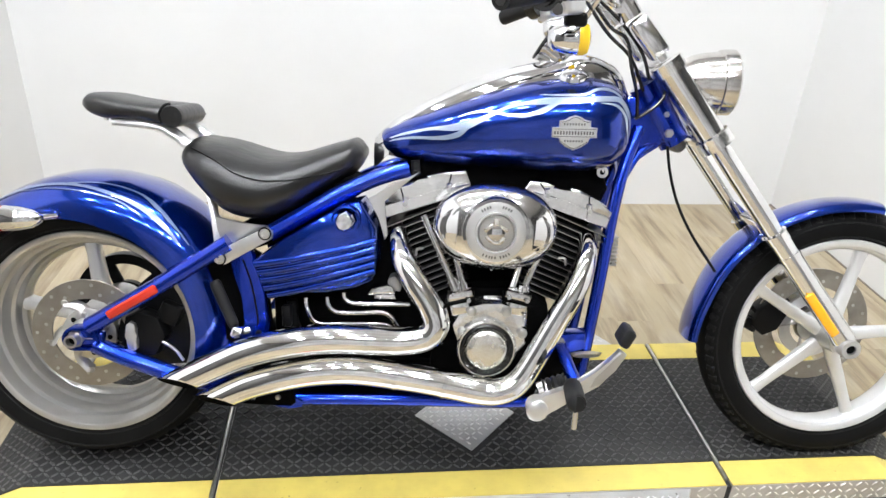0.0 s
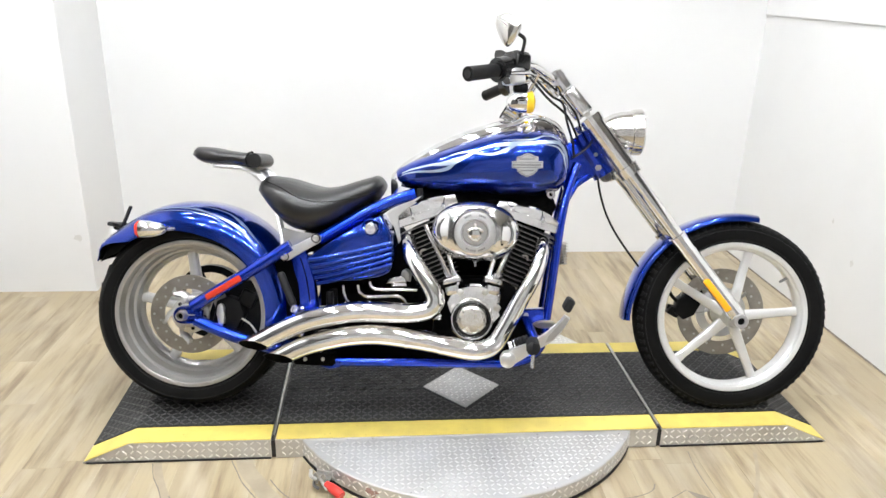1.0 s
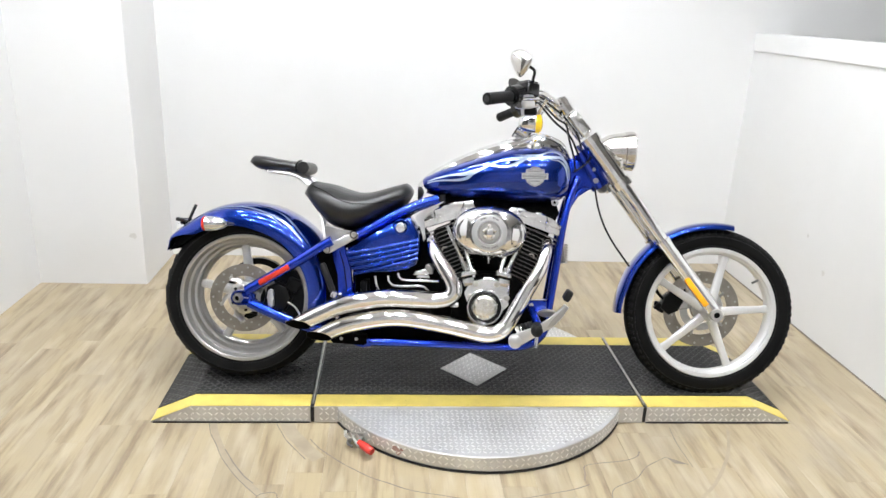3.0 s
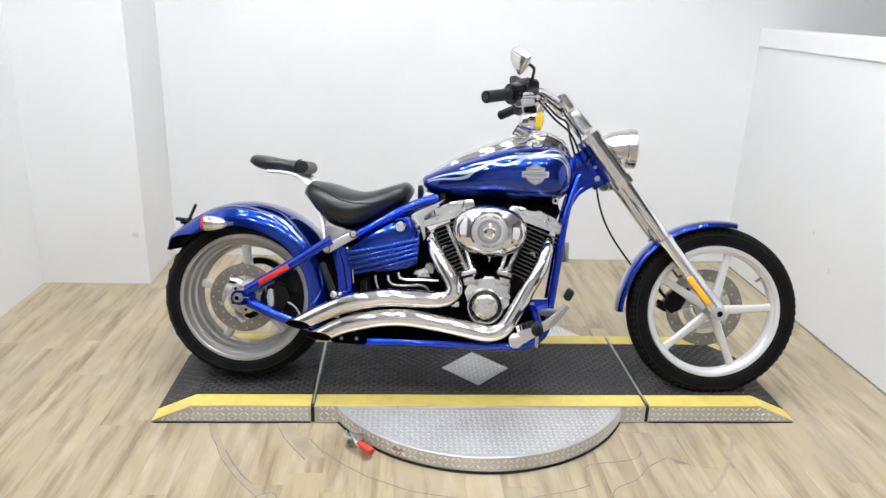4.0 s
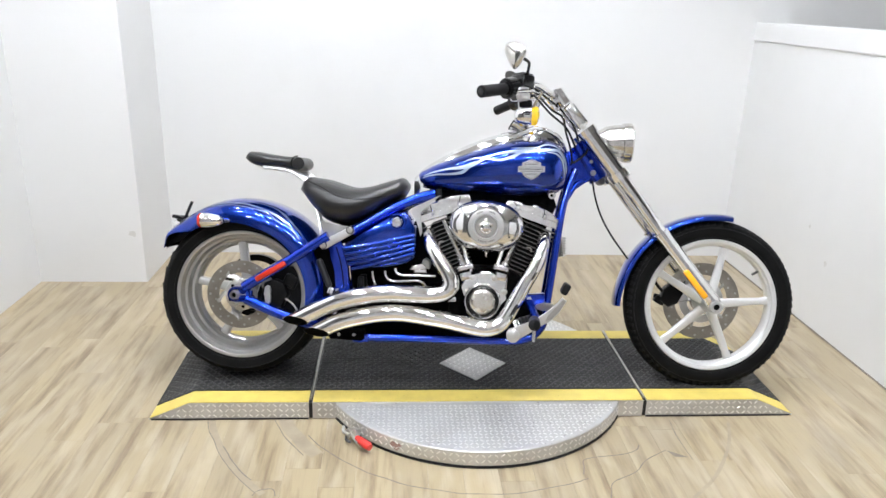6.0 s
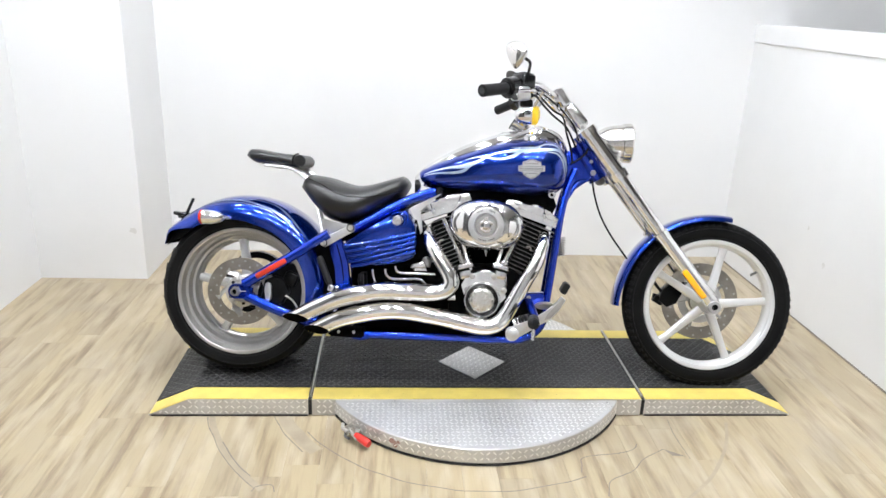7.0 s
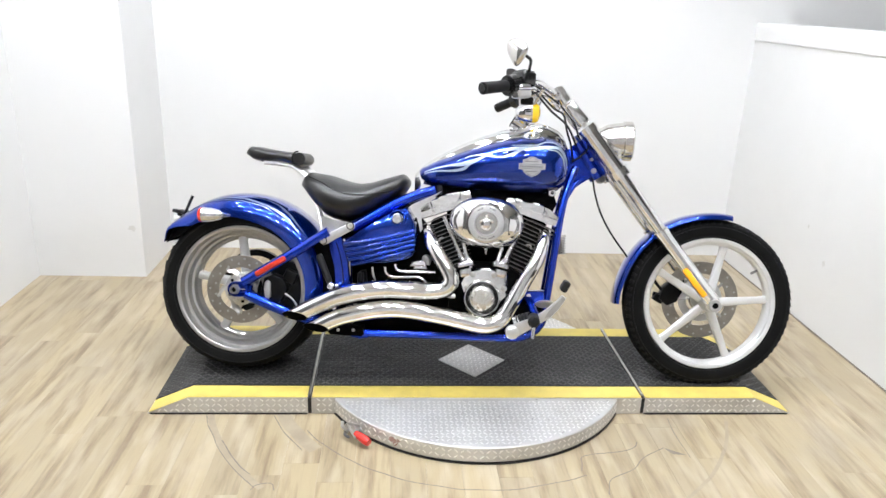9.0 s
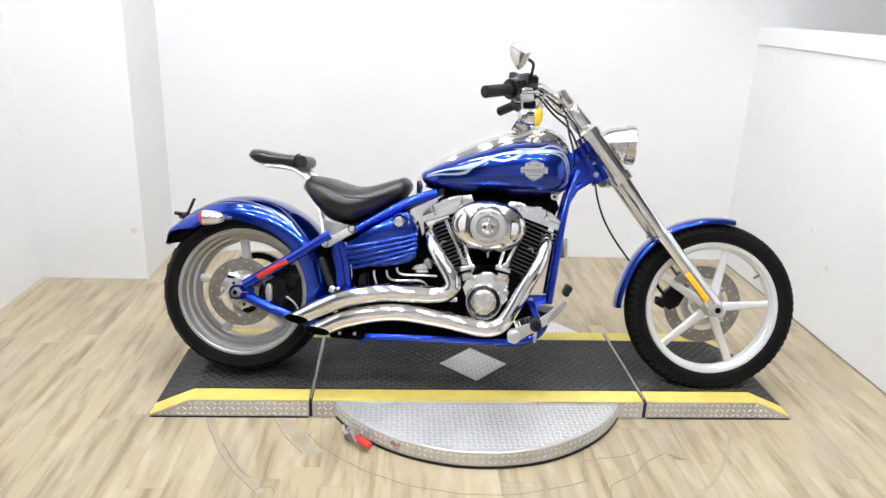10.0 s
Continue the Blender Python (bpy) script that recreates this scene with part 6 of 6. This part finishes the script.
# ---- foot controls
ctl = piece("foot_control", "aluminium", bike, lambda bm: [prism(bm, [(1.022, 0.190), (1.040, 0.187), (1.058, 0.198), (1.115, 0.234), (1.165, 0.262), (1.195, 0.295), (1.220, 0.335), (1.205, 0.347), (1.188, 0.326), (1.158, 0.292), (1.108, 0.263), (1.05, 0.236), (1.022, 0.232), (1.010, 0.212)], -0.262, -0.240, 0.005),
      lathe(bm, [(0, -0.012), (0.018, -0.012), (0.0235, -0.008), (0.0235, 0.03), (0, 0.03)], Matrix.Translation((1.034, -0.262, 0.209)), 32)], "brushed aluminium brake pedal arm")
piece("pedal_plate", "steel", ctl, lambda bm: prism(bm, [(1.146, 0.262), (1.168, 0.270), (1.197, 0.301), (1.217, 0.334), (1.207, 0.342), (1.186, 0.318), (1.156, 0.284)], -0.2645, -0.2625, 0.0006, 1))
piece("pedal_pad", "grip", ctl, lambda bm: box(bm, (0.040, 0.07, 0.024), along((1.203, -0.25, 0.356), (1.226, -0.25, 0.399)), 0.008, 3), "black rubber pedal pad")
piece("master_cylinder", "chrome", ctl, lambda bm: [rod(bm, (1.035, -0.23, 0.245), (1.085, -0.225, 0.262), 0.013, 14)])
piece("rubber_boot", "grip", ctl, lambda bm: tube(bm, [(1.048 + 0.006 * k, -0.228, 0.250 + 0.002 * k) for k in range(9)], [0.016, 0.012] * 4 + [0.016], 14, 1))
mount = piece("control_mount", "frame_blue", bike, lambda bm: [prism(bm, [(1.078, 0.312), (1.082, 0.340), (1.148, 0.345), (1.150, 0.305), (1.10, 0.292)], -0.150, -0.105, 0.006), rod(bm, (1.085, -0.13, 0.325), (1.118, -0.23, 0.262), 0.014, 12)], "blue forward-control mount")
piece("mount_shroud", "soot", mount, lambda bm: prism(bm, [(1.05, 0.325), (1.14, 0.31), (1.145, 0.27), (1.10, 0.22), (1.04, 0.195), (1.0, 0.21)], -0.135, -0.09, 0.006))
piece("mount_bolt", "zinc", mount, lambda bm: bolt(bm, (1.092, -0.150, 0.325), 0.009))
piece("mount_disc", "aluminium", mount, lambda bm: lathe(bm, [(0, -0.008), (0.03, -0.006), (0.035, 0), (0, 0)], pose(1.15, -0.16, 0.300, 60, 0, 0), 24))
peg = piece("foot_peg", "grip", bike, lambda bm: tube(bm, [(1.108, -0.235, 0.262), (1.108, -0.25, 0.262), (1.108, -0.26, 0.262), (1.106, -0.335, 0.262), (1.106, -0.345, 0.262)], [0.010, 0.013, 0.020, 0.021, 0.017], 20), "black rubber foot peg")
piece("peg_feeler", "chrome", peg, lambda bm: rod(bm, (1.106, -0.338, 0.25), (1.104, -0.340, 0.205), 0.006, 10), "bright peg feeler pin")

# ---- tail
for s in (-1, 1):
    sg = piece("rear_signal", "chrome", bike, lambda bm: lathe(bm, [(0, 0.070), (0.008, 0.067), (0.019, 0.05), (0.0255, 0.02), (0.0275, -0.010), (0, -0.010)], pose(-0.099, s * 0.175, 0.597, 0, 0, -90), 28), "bullet chrome rear turn signal")
    piece("signal_lens", "red_lens", sg, lambda bm: lathe(bm, [(0.0275, -0.010), (0.0275, -0.016), (0.023, -0.022), (0.010, -0.025), (0, -0.026)], pose(-0.099, s * 0.175, 0.597, 0, 0, -90), 28), "red lens")
    piece("signal_stalk", "chrome", sg, lambda bm: rod(bm, (-0.052, s * 0.165, 0.597), (-0.02, s * 0.122, 0.595), 0.007, 10))
piece("plate_bracket", "black_gloss", bike, lambda bm: [tube(bm, [(-0.205, -0.03, 0.590), (-0.228, -0.05, 0.602), (-0.250, -0.06, 0.603)], 0.008, 8), rod(bm, (-0.228, -0.055, 0.603), (-0.200, -0.055, 0.663), 0.006, 8), box(bm, (0.05, 0.03, 0.014), pose(-0.250, -0.055, 0.603, 0, 10), 0.004)], "black tail bracket")
piece("tail_lamp", "chrome", bike, lambda bm: lathe(bm, [(0, -0.03), (0.02, -0.026), (0.027, -0.01), (0.027, 0.02), (0, 0.02)], pose(-0.253, -0.03, 0.575, 0, 0, -90), 24), "small chrome tail lamp")


# ---- true proportions: the parts above are drawn on one upright plane; this sets the rake, the wheelbase and the taper to the real ones
def true_place(p):
    w = 1 - 0.0174 * p.x - 0.0076 * p.z
    ahead = 0.055 * max(0.0, p.x - 1.15) ** 2
    return Vector(((0.0012 + 0.9689 * p.x - 0.0207 * p.z + 0.0952 * p.y) / w + ahead, 1.02 * p.y, (-0.0008 + 0.0035 * p.x + 0.9847 * p.z - 0.0148 * p.y) / w))


ROUND = {}
for hub_, c_, size, shift in ((rear, RW, 0.985, (-0.006, 0, -0.004)), (front, FW, 1.05, (-0.002, 0, -0.003))):
    for ob in (hub_, *hub_.children_recursive):
        ROUND[ob.name] = (c_, true_place(c_) + Vector(shift), size)
for ob in bike.children_recursive:
    if ob.name in ROUND:
        c_, to, size = ROUND[ob.name]
        ob.data.transform(Matrix.Translation(to) @ Matrix.Scale(size, 4) @ Matrix.Translation(-c_))
    else:
        for v_ in ob.data.vertices:
            v_.co = true_place(v_.co)
    ob.data.update()


# ---------------------------------------------------------------- floor
bm = bmesh.new()
box(bm, (FAR - LEFT + 0.3, BACK - FRONT + 0.3, 0.05), Matrix.Translation(((LEFT + FAR) / 2, (BACK + FRONT) / 2, -0.0335)))
floor = tagged(part("floor", bm, M["wear"]), "pale greyish-beige wood-look plank floor", "floor", kind="structure")
PW, PL = 0.117, 0.92
plank_mesh = None
rng = random.Random(4)
cols = int((RIGHT - LEFT) / PW) + 2
for i in range(cols):
    x0 = LEFT - 0.02 + i * PW
    x1 = min(x0 + PW, RIGHT + 0.01)
    if x1 - x0 < 0.02:
        continue
    y = FRONT - rng.uniform(0, PL)
    while y < BACK:
        y0, y1 = max(y, FRONT), min(y + PL, BACK + 0.005)
        if y1 - y0 > 0.03:
            whole = abs(y1 - y0 - PL) < 1e-6 and abs(x1 - x0 - PW) < 1e-6
            if whole and plank_mesh:
                ob = new("plank", plank_mesh)
            else:
                bm = bmesh.new()
                w, d = (x1 - x0) / 2 - 0.00015, (y1 - y0) / 2 - 0.00015
                base = [bm.verts.new((a * w, b * d, -0.008)) for a, b in ((-1, -1), (1, -1), (1, 1), (-1, 1))]
                mid = [bm.verts.new((a * w, b * d, -0.0005)) for a, b in ((-1, -1), (1, -1), (1, 1), (-1, 1))]
                topv = [bm.verts.new((a * (w - 0.00025), b * (d - 0.00025), 0.0)) for a, b in ((-1, -1), (1, -1), (1, 1), (-1, 1))]
                bm.faces.new(topv)
                for lo, hi in ((base, mid), (mid, topv)):
                    for k in range(4):
                        bm.faces.new((lo[k], lo[(k + 1) % 4], hi[(k + 1) % 4], hi[k]))
                ob = part("plank", bm, M["plank"])
                if whole:
                    plank_mesh = ob.data
            ob.parent = floor
            ob.location = ((x0 + x1) / 2, (y0 + y1) / 2, 0.0)
        y += PL


# ring-shaped cuts and worn seams in the floor round the turntable
def floor_line(name, pts, width, mat, label=""):
    path = curve([(x, y, 0) for x, y in pts], 5)
    bm = bmesh.new()
    rows = []
    rr = random.Random(len(pts))
    for i, p in enumerate(path):
        d = (path[min(i + 1, len(path) - 1)] - path[max(i - 1, 0)]).normalized()
        n = Vector((-d.y, d.x, 0)) * width * (rr.uniform(0.35, 0.62) if width < 0.01 else 0.5)
        rows.append([bm.verts.new(p + n + Vector((0, 0, 0.0006 if width < 0.01 else 0.0003))), bm.verts.new(p - n + Vector((0, 0, 0.0006 if width < 0.01 else 0.0003)))])
    for a, b in zip(rows, rows[1:]):
        bm.faces.new((a[0], a[1], b[1], b[0]))
    return part(name, bm, mat, floor, label)


def arc(r, a0, a1, n=14, wob=0.003):
    rr = random.Random(int(r * 1000))
    return [(CX + (r + rr.uniform(-wob, wob)) * math.cos(radians(a)), CY + (r + rr.uniform(-wob, wob)) * math.sin(radians(a))) for a in np.linspace(a0, a1, n)]


floor_line("seam", arc(0.735, -147, -64, 18), 0.0042, M["crack"], "dark curved cut in the floor planks")
floor_line("seam", [(0.308, -0.347), (0.319, -0.307), (0.326, -0.272), (0.368, -0.255), (0.469, -0.240), (0.525, -0.217), (0.546, -0.186)], 0.0042, M["crack"])
floor_line("seam", arc(0.807, -160, -140, 7), 0.0040, M["crack"])
floor_line("seam", [(0.366, -0.469), (0.376, -0.439), (0.398, -0.389), (0.486, -0.339), (0.542, -0.275), (0.631, -0.218)], 0.0034, M["crack"])
floor_line("seam", [(0.713, -0.031), (0.705, -0.095), (0.702, -0.159), (0.706, -0.276)], 0.0034, M["crack"])
floor_line("seam", arc(1.018, -164, -135, 9, 0.003), 0.024, M["wear"], "pale filled groove in the floor")
floor_line("seam", arc(0.772, -163, -138, 9, 0.003), 0.05, M["wear"])
floor_line("seam", arc(1.031, -163, -136, 8, 0.004), 0.0032, M["crack"])
floor_line("seam", arc(1.008, -153, -140, 6, 0.004), 0.0040, M["crack"])
floor_line("seam", [(-0.756, -0.433), (-0.742, -0.408), (-0.699, -0.401), (-0.684, -0.435)], 0.0036, M["crack"])
floor_line("seam", arc(0.998, -20, -52, 8, 0.003), 0.012, M["wear"], "faint curved wear mark")
bm = bmesh.new()
bm.faces.new([bm.verts.new((x, y, 0.0007)) for x, y in ((0.631, -0.218), (0.650, -0.256), (0.698, -0.262), (0.657, -0.234))])
part("seam", bm, M["crack"], floor, "chipped plank edge")

bm = box(bmesh.new(), (0.007, BACK - FRONT, 0.004), Matrix.Translation((RIGHT - 0.0035, (BACK + FRONT) / 2, 0.0022)))
part("edge_gap", bm, M["crack"], floor, "dirty joint between floor and low wall")
